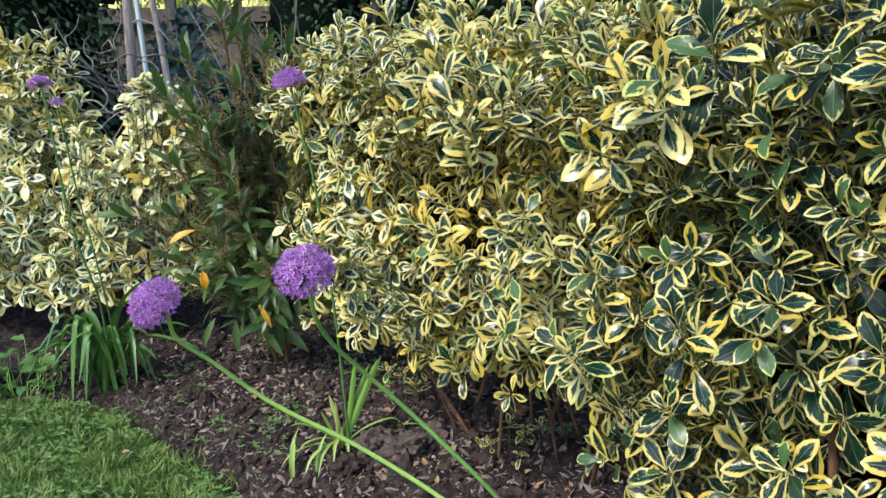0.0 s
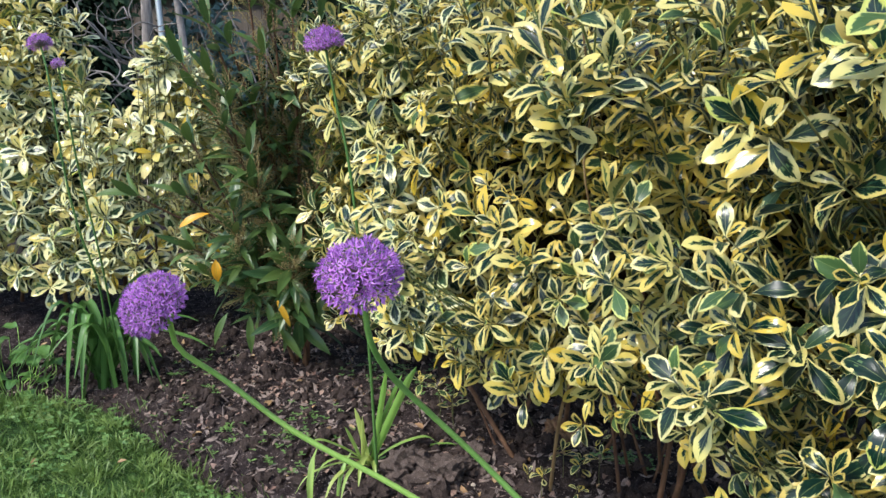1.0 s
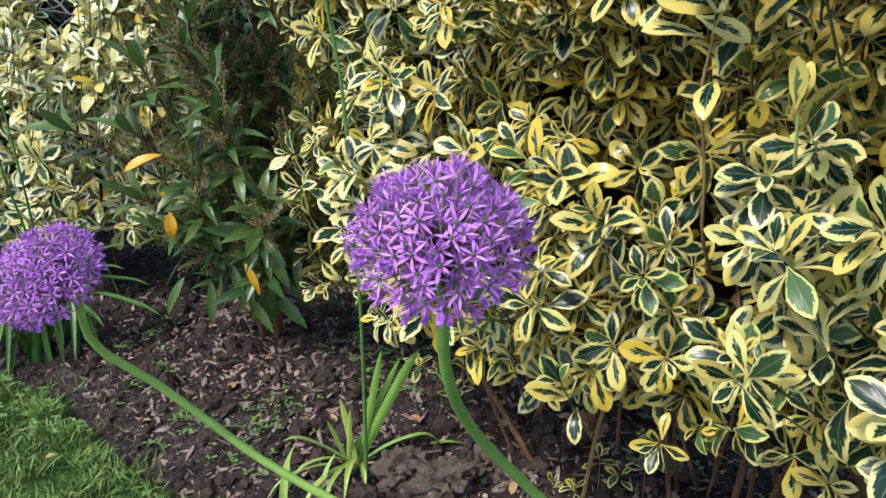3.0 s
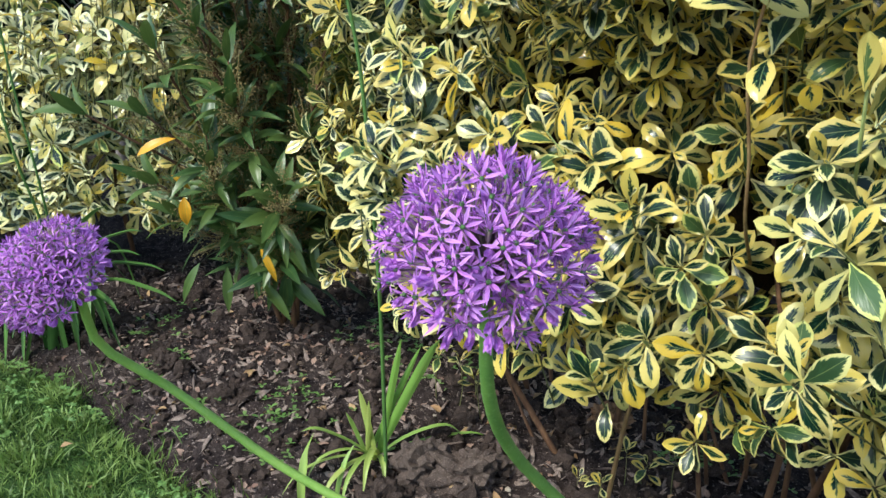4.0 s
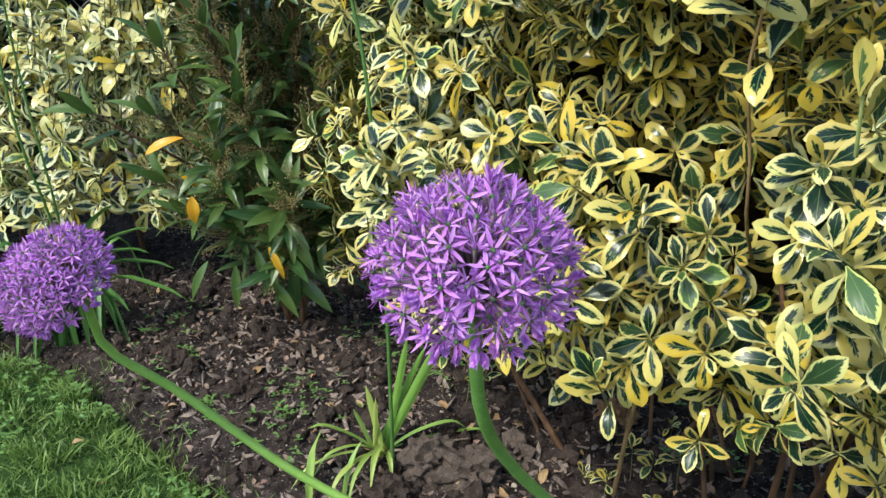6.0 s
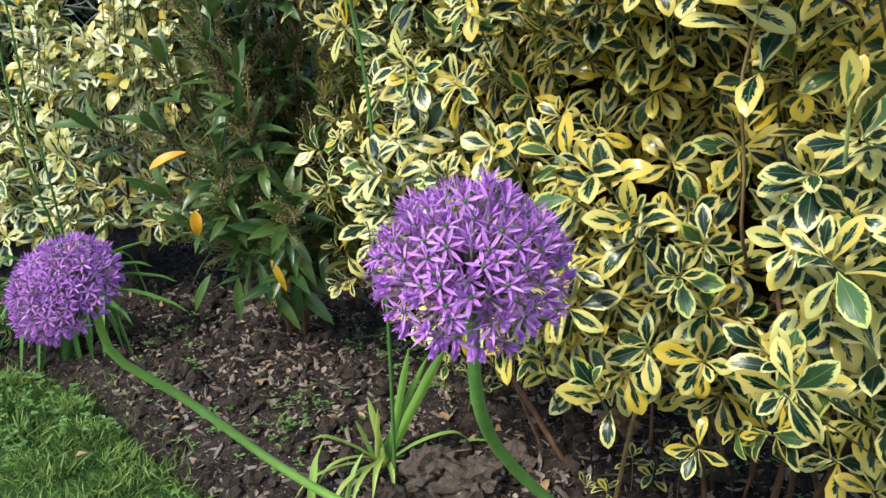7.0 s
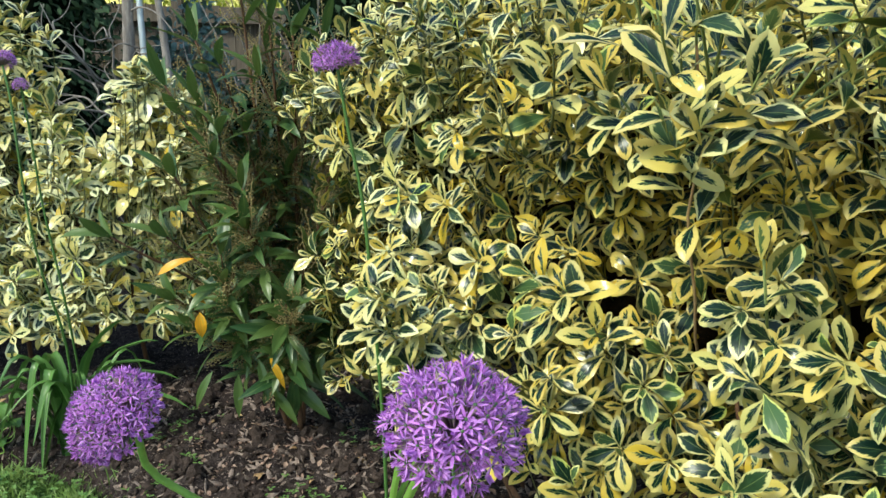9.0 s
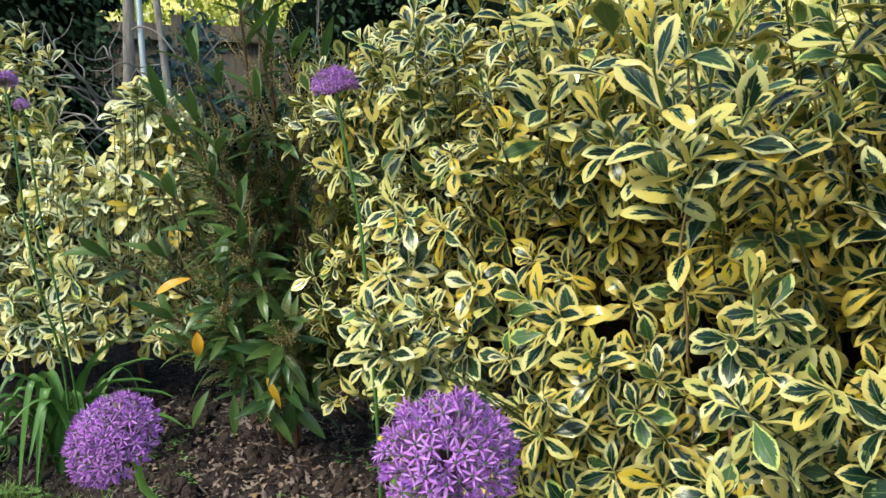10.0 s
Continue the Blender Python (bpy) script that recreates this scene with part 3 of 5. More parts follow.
def near_euonymus():
    root = thing("euonymus_bush", "variegated euonymus bush with dark green, narrowly yellow-edged leaves", "bush", "euonymus bushes")
    leaves, deep, twigs = Leaves(EU_SHAPES, True), Leaves(EU_DEEP), []
    foliage(leaves, deep, twigs, FACE[:5], 1, face_top, face_bottom, face_profile, [(-0.01, 0.096, 5), (0.07, 0.084, 5), (0.15, 0.090, 5)], 0.90, 0.75)
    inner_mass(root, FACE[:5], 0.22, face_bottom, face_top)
    long_shoots(leaves, twigs, [((0.36, 1.5, 0.55), (0.19, 1.46, 0.80), 5), ((0.45, 1.25, 1.0), (0.30, 1.06, 1.22), 5), ((0.46, 1.3, 0.95), (0.26, 1.28, 1.18), 4), ((0.45, 1.15, 0.7), (0.33, 1.04, 0.9), 5), ((0.42, 1.3, 1.05), (0.25, 1.15, 1.25), 5), ((0.44, 1.25, 1.1), (0.28, 1.07, 1.18), 4), ((0.40, 1.4, 1.05), (0.24, 1.26, 1.10), 5)])
    long_shoots(leaves, twigs, [((0.47, 1.26, 1.02), (0.365, 1.06, 1.26), 4)], 1.3, 0.014)
    for k in range(17):
        z = 0.56 + 0.024 * k + rnd.uniform(-0.02, 0.02)
        tip = np.array([rnd.uniform(0.17, 0.30) + (0.08 if z < 0.74 else 0.0), rnd.uniform(1.22, 1.42), z])
        shoot(leaves, twigs, tip, (-0.75, -0.35, 0.55) + jitter(0.22), 0.90, rnd.choice((4, 5)), 0.009, 24, 17, root=np.array([tip[0] + 0.19, tip[1] + 0.04, z - 0.16]))
    for k in range(11):
        tip = np.array([rnd.uniform(0.11, 0.23), rnd.uniform(1.40, 1.52), rnd.uniform(0.74, 0.98)])
        shoot(leaves, twigs, tip, (-0.55, -0.65, 0.45) + jitter(0.2), 0.80, 5, 0.008, 26, 18, root=tip + np.array([0.16, 0.1, -0.12]))
    # forked upright shoots over the hollow between the two bushes
    fresh = []
    for k in range(20):
        tip = np.array([rnd.uniform(-0.02, 0.30), rnd.uniform(1.42, 1.66), rnd.uniform(1.10, 1.32)])
        fork = np.array([0.122, 1.65, 1.09]) + jitter(0.02) + (0, 0, 0.2 * (tip[2] - 1.12)) + (tip - np.array([0.13, 1.55, 1.2])) * (0.22, 0.22, 0.1)
        shoot(leaves, fresh, tip, (tip - fork) * 3 + (0, -0.1, 0.35) + jitter(0.15), 1.04, rnd.choice((2, 3, 4)), 0.027, 15, 13, root=fork)
    v, f = join(fresh)
    tagged(build("shoot_network", v, f, YOUNG_TWIG, root, "pale green young shoots"), kind="stuff")
    for k in range(9):
        f = rnd.random()
        tip = np.array([0.47 - 0.20 * f + rnd.uniform(-0.04, 0.04), 1.02 + 0.36 * f, rnd.uniform(0.80, 1.10)])
        shoot(leaves, twigs, tip, (-0.6, -0.5, 0.5) + jitter(0.2), 0.90, rnd.choice((4, 5)), 0.008, 24, 18, root=tip + np.array([0.16, 0.1, -0.12]))
    for k in range(44):
        tip = np.array([0.0, 0.0, rnd.uniform(1.06, 1.36)])
        f = rnd.random()
        tip[0], tip[1] = 0.60 - 0.36 * f + rnd.uniform(-0.05, 0.03), 0.92 + 0.62 * f
        shoot(leaves, twigs, tip, (-0.35, -0.25, 0.9) + jitter(0.2), 0.98, rnd.choice((3, 4, 5)), 0.020, 16, 13, root=tip + np.array([0.09, 0.06, -0.18]))
    for k in range(7):
        x, y = rnd.uniform(0.6, 1.0), rnd.uniform(0.8, 1.6)
        z = height(x, y) - 0.02
        v, f = tube(smooth_line([(x, y, z), (x + rnd.uniform(-0.05, 0.05), y, 0.5), (x - 0.05, y + 0.03, 0.95)], 10), np.linspace(0.011, 0.006, 10), 7)
        build("stem", v, f, TWIG, root)
    v, f = join(twigs)
    tagged(build("twig_network", v, f, GREEN_TWIG, root), kind="stuff")
    pick = nearest(leaves, (0.3, 1.2, 0.9), 290)
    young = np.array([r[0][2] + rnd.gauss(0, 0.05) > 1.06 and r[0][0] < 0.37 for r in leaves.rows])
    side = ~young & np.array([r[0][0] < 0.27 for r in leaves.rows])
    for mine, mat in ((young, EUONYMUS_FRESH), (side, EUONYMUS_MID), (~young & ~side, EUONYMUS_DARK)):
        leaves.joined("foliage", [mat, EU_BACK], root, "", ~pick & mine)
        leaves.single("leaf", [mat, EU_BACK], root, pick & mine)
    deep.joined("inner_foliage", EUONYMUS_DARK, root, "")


def big_euonymus():
    root = thing("euonymus_bush", "tall variegated euonymus bush with yellow-edged leaves and bare brown stems", "bush", "euonymus bushes")
    leaves, deep, twigs = Leaves(EU_SHAPES, True), Leaves(EU_DEEP), []
    foliage(leaves, deep, twigs, FACE[4:], 1, face_top, face_bottom, face_profile, [(-0.01, 0.096, 5), (0.065, 0.08, 5), (0.14, 0.086, 5)], 0.93, 0.75)
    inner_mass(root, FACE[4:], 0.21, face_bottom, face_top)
    long_shoots(leaves, twigs, [((0.3, 1.6, 0.9), (0.14, 1.52, 1.2), 5), ((-0.35, 2.45, 0.42), (-0.36, 2.22, 0.72), 6), ((-0.28, 2.35, 0.4), (-0.23, 2.10, 0.70), 6),
                                ((0.16, 1.95, 0.6), (0.02, 1.72, 0.84), 5), ((0.3, 1.7, 1.1), (0.18, 1.58, 1.36), 5), ((0.1, 1.9, 1.15), (0.03, 1.7, 1.38), 5), ((-0.05, 2.0, 1.15), (-0.12, 1.86, 1.36), 5), ((-0.2, 2.2, 1.1), (-0.27, 2.1, 1.32), 5)])
    foliage(deep, deep, twigs, [(0.66, 1.40), (0.50, 1.72), (0.32, 2.0), (0.1, 2.2), (-0.05, 2.45)], 1, face_top, face_bottom, lambda z, c: 0.0, [(0.0, 0.085, 5)], 0.95, 0.1)
    # a bouquet of pale arching shoots that leans out over the soil
    fresh = []
    for k in range(15):
        g, h = rnd.random(), rnd.random()
        tip = np.array([-0.20 - 0.10 * g + 0.02 * h, 1.70 + 0.16 * h, 0.66 + 0.24 * g ** 0.7 * (1 - 0.35 * h) + rnd.uniform(-0.02, 0.02)])
        start = np.array([-0.06 + 0.05 * h, 1.93, 0.56 + 0.10 * g]) + jitter(0.02)
        long_shoots(leaves, fresh, [(start, tip, rnd.choice((4, 5, 6)))], 0.84, 0.016)
    long_shoots(leaves, fresh, [((0.05, 1.9, 0.75), (-0.07, 1.83, 0.90), 4), ((0.10, 1.9, 0.75), (-0.02, 1.80, 0.88), 4), ((-0.02, 2.1, 0.72), (-0.12, 2.05, 0.86), 4)], 1.15, 0.016)
    shoot(leaves, fresh, np.array((0.121, 1.40, 1.00)), (-0.15, -0.15, 1.0), 1.2, 3, 0.014, 12, 26, root=np.array((0.22, 1.60, 0.74)))
    v, f = join(fresh)
    tagged(build("shoot_network", v, f, YOUNG_TWIG, root, "pale green young shoots"), kind="stuff")
    # young upright shoots before the face
    for k in range(12):
        g = rnd.random()
        tip = np.array([0.25 - 0.17 * g + rnd.uniform(-0.03, 0.05), 1.60 + 0.13 * g + rnd.uniform(-0.05, 0.05), rnd.uniform(0.96, 1.38)])
        shoot(leaves, twigs, tip, (-0.3, -0.3, 0.9) + jitter(0.22), 0.88, rnd.choice((4, 5, 6)), 0.012, 18, 14, root=tip + np.array([0.07, 0.10, -0.17]))
    # stems from the ground up into the leaves
    for k in range(24):
        x = rnd.uniform(0.0, 0.75)
        y = 2.42 - 0.85 * x + rnd.uniform(-0.08, 0.3)
        z = height(x, y) - 0.02
        lean = jitter(0.09)
        pts = smooth_line([(x, y, z), (x + lean[0], y + lean[1], z + 0.25), (x + 2 * lean[0], y + 2 * lean[1] + 0.05, z + 0.5), (x + 2.5 * lean[0] + 0.1, y + lean[1] + 0.15, 0.85)], 12)
        r = rnd.uniform(0.0035, 0.008)
        v, f = tube(pts, np.linspace(r, r * 0.5, 12), 7)
        build("stem", v, f, TWIG, root)
    for pts, r in (([(0.21, 1.82, 0.74), (0.158, 1.715, 0.82), (0.143, 1.69, 0.90), (0.118, 1.66, 1.0), (0.122, 1.645, 1.09), (0.10, 1.62, 1.22)], 0.0024), ([(0.14, 2.2, 0.1), (0.16, 2.14, 0.4), (0.22, 2.05, 0.60)], 0.005)):
        v, f = tube(smooth_line(pts, 14), np.linspace(r, r * 0.7, 14), 7)
        build("stem", v, f, TAN_TWIG, root)
    v, f = join(twigs)
    tagged(build("twig_network", v, f, GREEN_TWIG, root), kind="stuff")
    pick = nearest(leaves, (0.1, 1.6, 0.8), 290)
    pale = np.array([r[0][0] + rnd.gauss(0, 0.06) < -0.12 for r in leaves.rows])
    gold = ~pale & np.array([0.84 < r[0][2] + rnd.gauss(0, 0.04) < 1.10 and 1.53 < r[0][1] < 2.3 for r in leaves.rows])
    for mine, mat in ((pale, EUONYMUS_PALE), (gold, EUONYMUS_GOLD), (~pale & ~gold, EUONYMUS)):
        leaves.joined("foliage", [mat, EU_BACK], root, "", ~pick & mine)
        leaves.single("leaf", [mat, EU_BACK], root, pick & mine)
    deep.joined("inner_foliage", EUONYMUS_GOLD, root, "")


def pale_euonymus():
    root = thing("euonymus_bush", "rounded cream-edged euonymus bush behind the flower clump", "bush", "euonymus bushes")
    leaves, deep, twigs = Leaves(EU_SMALL, True), Leaves(EU_DEEP), []
    line = [(-2.9, 3.6), (-2.3, 3.45), (-1.75, 3.36), (-1.4, 3.28), (-1.12, 3.22), (-0.96, 3.34), (-0.88, 3.7)]

    def top(c):
        return steps(c[0], (-2.6, -1.75, -1.66, -1.57, -1.48, -1.3, -1.1, -0.9), (1.38, 1.35, 1.30, 1.12, 0.92, 0.94, 0.98, 0.8))

    def bottom(c):
        return steps(c[0], (-2.4, -1.7, -1.3, -0.9), (0.30, 0.34, 0.42, 0.48))

    def profile(z, c):
        return steps(z, (0.3, 0.45, 0.7, 1.0, 1.2, 1.45), (-0.03, 0.03, 0.05, 0.0, -0.05, -0.12))

    foliage(leaves, deep, twigs, line, -1, top, bottom, profile, [(-0.02, 0.104, 5), (0.04, 0.094, 5), (0.12, 0.11, 4)], 1.25, 0.22)
    young = Leaves(EU_SMALL, True)
    for k in range(84):
        x = rnd.gauss(-1.14, 0.095)
        tip = np.array([x, 3.12 + rnd.uniform(-0.06, 0.2), rnd.uniform(0.86, 1.26 - 1.1 * abs(x + 1.17))])
        shoot(young if k % 3 else leaves, twigs, tip, (-0.15, -0.6, 0.8) + jitter(0.14), 1.25, 5, 0.018, 24, 15, root=tip - np.array([0, 0, 0.2]))
    for tip in ((-1.42, 3.1, 1.07), (-1.40, 3.1, 0.94), (-1.38, 3.08, 0.86), (-1.45, 3.12, 0.98)):
        tip = np.array(tip)
        shoot(young, twigs, tip, (0, -0.2, 1), 1.25, 4, 0.02, 14, 16, root=tip - np.array([0, 0, 0.2]))
    for k in range(9):
        x, y = rnd.uniform(-2.2, -1.0), rnd.uniform(3.55, 3.8)
        z = height(x, y) - 0.02
        v, f = tube(smooth_line([(x, y, z), (x + rnd.uniform(-0.06, 0.06), y - 0.02, 0.5), (x, y - 0.05, 0.9)], 8), 0.009, 6)
        build("stem", v, f, TWIG, root)
    v, f = join(twigs)
    tagged(build("twig_network", v, f, GREEN_TWIG, root), kind="stuff")
    pick = nearest(leaves, (-1.25, 3.1, 0.8), 280)
    leaves.joined("foliage", [EUONYMUS_CREAM, EU_BACK], root, "", ~pick)
    leaves.single("leaf", [EUONYMUS_CREAM, EU_BACK], root, pick)
    deep.joined("inner_foliage", EUONYMUS_CREAM, root, "")
    young.joined("young_foliage", [EUONYMUS_YOUNG, EUONYMUS_YOUNG], root, "upright young yellow leaves")


big_euonymus()
near_euonymus()
pale_euonymus()


# ---- ornamental alliums ----
def floret_mesh(name, kind, seed):
    """A small star of six petals about z, with its ovary and stamens."""
    rng = np.random.RandomState(seed)
    pieces, slots, uvs = [], [], []

    def take(v, f, slot, uv=None):
        pieces.append((np.asarray(v), [tuple(q) for q in f]))
        slots.extend([slot] * len(f))
        uvs.append(uv if uv is not None else np.tile([[0.5, 0.5]], (len(v), 1)))

    tilt = {"star": 76, "half": 52, "bud": 9}[kind]
    for i in range(6):
        a = i * math.pi / 3 + rng.normal(0, 0.07)
        inc = radians(tilt + rng.normal(0, 8 if kind != "bud" else 2))
        v, f, uv = blade(3, 5, 0.195 if kind != "bud" else 0.5, 0.25 if kind == "star" else -0.9 if kind == "bud" else -0.3, 0.35, "lance", 0, seed + i)
        ln = (0.0122 if kind != "bud" else 0.0105) * rng.uniform(0.9, 1.08)
        out = np.array([math.cos(a), math.sin(a), 0])
        y = math.cos(inc) * np.array([0, 0, 1.0]) + math.sin(inc) * out
        z = math.sin(inc) * np.array([0, 0, 1.0]) - math.cos(inc) * out
        x = np.cross(y, z)
        take(ln * (v[:, :1] * x + v[:, 1:2] * y + v[:, 2:] * z) + out * 0.0007, f, 0, uv)
    if kind != "bud":
        v, f = tube([(0, 0, -0.0004), (0, 0, 0.0008), (0, 0, 0.0022), (0, 0, 0.0030)], [0.0007, 0.0017, 0.0015, 0.0004], 6)
        take(v, f, 1)
        for i in range(6):
            a = i * math.pi / 3 + 0.5 + rng.normal(0, 0.1)
            r = 0.0046 * rng.uniform(0.8, 1.15)
            v, f = tube([(0, 0, 0.0005), (r * 0.5 * math.cos(a), r * 0.5 * math.sin(a), 0.004), (r * math.cos(a), r * math.sin(a), 0.0072), (r * 1.15 * math.cos(a), r * 1.15 * math.sin(a), 0.0083)], [0.0003, 0.00025, 0.0004, 0.0003], 3)
            take(v, f, 2)
    v, f = join(pieces)
    me = bpy.data.meshes.new(name)
    me.from_pydata(v.tolist(), [], f)
    for m in (PETAL, OVARY, STAMEN):
        me.materials.append(m)
    finish(me, np.vstack(uvs), slots)
    return me


STARS = [floret_mesh("floret", "star", 10 * i + 1) for i in range(4)] + [floret_mesh("floret", "half", 10 * i + 2) for i in range(3)]
BUDS = [floret_mesh("floret_bud", "bud", 10 * i + 3) for i in range(2)]


def allium(label, centre, across, stem, radius, count, top=0.37, low=118, buds=98, seed=1, under=0.30, fine=1.0):
    rng = random.Random(seed)
    root = thing("allium_flower", label, "flower", "alliums in the bed")
    c = np.array(centre)
    pts = smooth_line(stem, 26)
    axis = unit(pts[0] - pts[2])
    a, b = basis(axis)
    s = across / 0.092
    base = c - axis * across * 0.16
    pts = np.vstack([base, smooth_line([c - axis * across * 0.30, *stem[1:]], 26)])
    v, f = tube(pts, np.linspace(radius * 0.85, radius * 1.15, len(pts)), 10)
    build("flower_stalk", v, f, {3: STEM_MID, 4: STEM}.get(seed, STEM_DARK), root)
    wide, tall, deep = across / 2 - 0.004 * s, across * top, across * under
    pedicels, heads = [], []
    z_low = math.cos(radians(low))
    inner = count // 2
    for i in range(count + inner):
        z = 1 - (1 - z_low) * (i + 0.5) / count if i < count else 1 - 1.25 * (i - count + 0.5) / inner
        ph = i * 2.399963 + rng.gauss(0, 0.12)
        th = math.acos(z) + rng.gauss(0, 0.05)
        p = math.cos(th) * axis * (tall if th < math.pi / 2 else deep) + math.sin(th) * wide * (math.cos(ph) * a + math.sin(ph) * b)
        p = c + p * (rng.uniform(0.88, 1.0) if i < count else rng.uniform(0.48, 0.74))
        d = unit(p - base)
        is_bud = th > radians(buds + rng.gauss(0, 9)) or rng.random() < 0.08
        me = rng.choice(BUDS) if is_bud else rng.choice(STARS)
        if is_bud:
            d = unit(d + np.array([0, 0, -0.25]))
            p = c + (p - c) * 0.94
        aim = Vector(d + np.array([rng.gauss(0, 0.36) for _ in range(3)])).to_track_quat("Z", "Y").to_matrix().to_4x4()
        heads.append(new(me.name.split(".")[0], me))
        heads[-1].matrix_basis = Matrix.Translation(p) @ aim @ Matrix.Rotation(rng.random() * 6.28, 4, "Z") @ Matrix.Scale(s * fine * rng.uniform(0.76, 1.0) * (1.12 if is_bud else 1.0), 4)
        pedicels.append(tube(np.array([base, base * 0.45 + p * 0.55 + np.array([0, 0, 0.0015]), p]), [0.0007 * s, 0.0005 * s, 0.0007 * s], 4))
    v, f = join(pedicels)
    umbel = build("umbel", v, f, PEDICEL, root, "fine dull purple flower stalks")
    for ob in heads:
        ob.parent = umbel


def foot(x, y):
    return (x, y, height(x, y) - 0.02)


allium("large round purple allium head on a leaning green stalk", (-0.162, 1.083, 0.954), 0.0885, [(-0.160, 1.093, 0.915), (-0.156, 1.113, 0.880), (-0.140, 1.150, 0.830), (-0.103, 1.182, 0.777), (-0.045, 1.20, 0.713), (0.025, 1.20, 0.641), (0.101, 1.21, 0.552), (0.25, 1.26, 0.34), foot(0.36, 1.34)], 0.0036, 200, 0.37, 116, 90, seed=3, under=0.28, fine=0.76)
allium("large round purple allium head on a long slanting stalk", (-0.491, 1.380, 0.829), 0.103, [(-0.501, 1.398, 0.790), (-0.478, 1.425, 0.752), (-0.435, 1.455, 0.703), (-0.39, 1.469, 0.659), (-0.338, 1.478, 0.613), (-0.277, 1.488, 0.570), (-0.20, 1.50, 0.523), (-0.113, 1.51, 0.464), (0.01, 1.50, 0.382), (0.22, 1.48, 0.22), foot(0.36, 1.46)], 0.0045, 290, 0.37, 116, 96, seed=4, under=0.29, fine=0.70)
allium("fading purple allium head on a tall upright stalk before the euonymus", (-0.418, 2.247, 1.207), 0.093, [(-0.412, 2.247, 1.165), (-0.392, 2.25, 1.067), (-0.368, 2.25, 0.955), (-0.347, 2.25, 0.788), (-0.32, 2.26, 0.48), foot(-0.30, 2.28)], 0.0036, 110, 0.36, 115, 150, 5, 0.22)
allium("small purple allium head high on a thin stalk", (-1.434, 2.88, 1.212), 0.076, [(-1.428, 2.88, 1.18), (-1.404, 2.86, 1.10), (-1.374, 2.85, 0.818), (-1.345, 2.86, 0.62), (-1.31, 2.9, 0.40), foot(-1.33, 2.98)], 0.0036, 90, 0.36, 115, 150, 6, 0.25)
allium("small half-open purple allium head on a thin stalk", (-1.319, 2.759, 1.149), 0.043, [(-1.318, 2.76, 1.125), (-1.314, 2.78, 1.03), (-1.30, 2.80, 0.82), (-1.26, 2.82, 0.52), foot(-1.28, 2.97)], 0.003, 60, 0.42, 130, 90, 7, 0.38)


# ---- laurel ----
LANCE = [blade(5, 7, 0.20 + 0.02 * i, (0.6, 0.2, 0.95)[i], 0.45, "lance", 0.06, 40 + i, 0.4) for i in range(3)]


def raceme_mesh(seed):
    rng = np.random.RandomState(seed)
    pieces = [tube([(0, 0, 0), (0.003, 0, 0.04), (0.002, 0.003, 0.085)], [0.0012, 0.001, 0.0006], 4)]
    for k in range(32):
        t = 0.010 + 0.076 * k / 32
        a = k * 2.4
        p = np.array([math.cos(a), math.sin(a), 0]) * rng.uniform(0.005, 0.0095) + (0, 0, t + 0.003)
        r = rng.uniform(0.0014, 0.0024)
        ball = np.array([(r, 0, 0), (0, r, 0), (-r, 0, 0), (0, -r, 0), (0, 0, r), (0, 0, -r)]) + p
        pieces.append((ball, [(0, 1, 4), (1, 2, 4), (2, 3, 4), (3, 0, 4), (1, 0, 5), (2, 1, 5), (3, 2, 5), (0, 3, 5)]))
    v, f = join(pieces)
    me = bpy.data.meshes.new("flower_spike")
    me.from_pydata(v.tolist(), [], f)
    me.materials.append(BUD)
    finish(me)
    return me


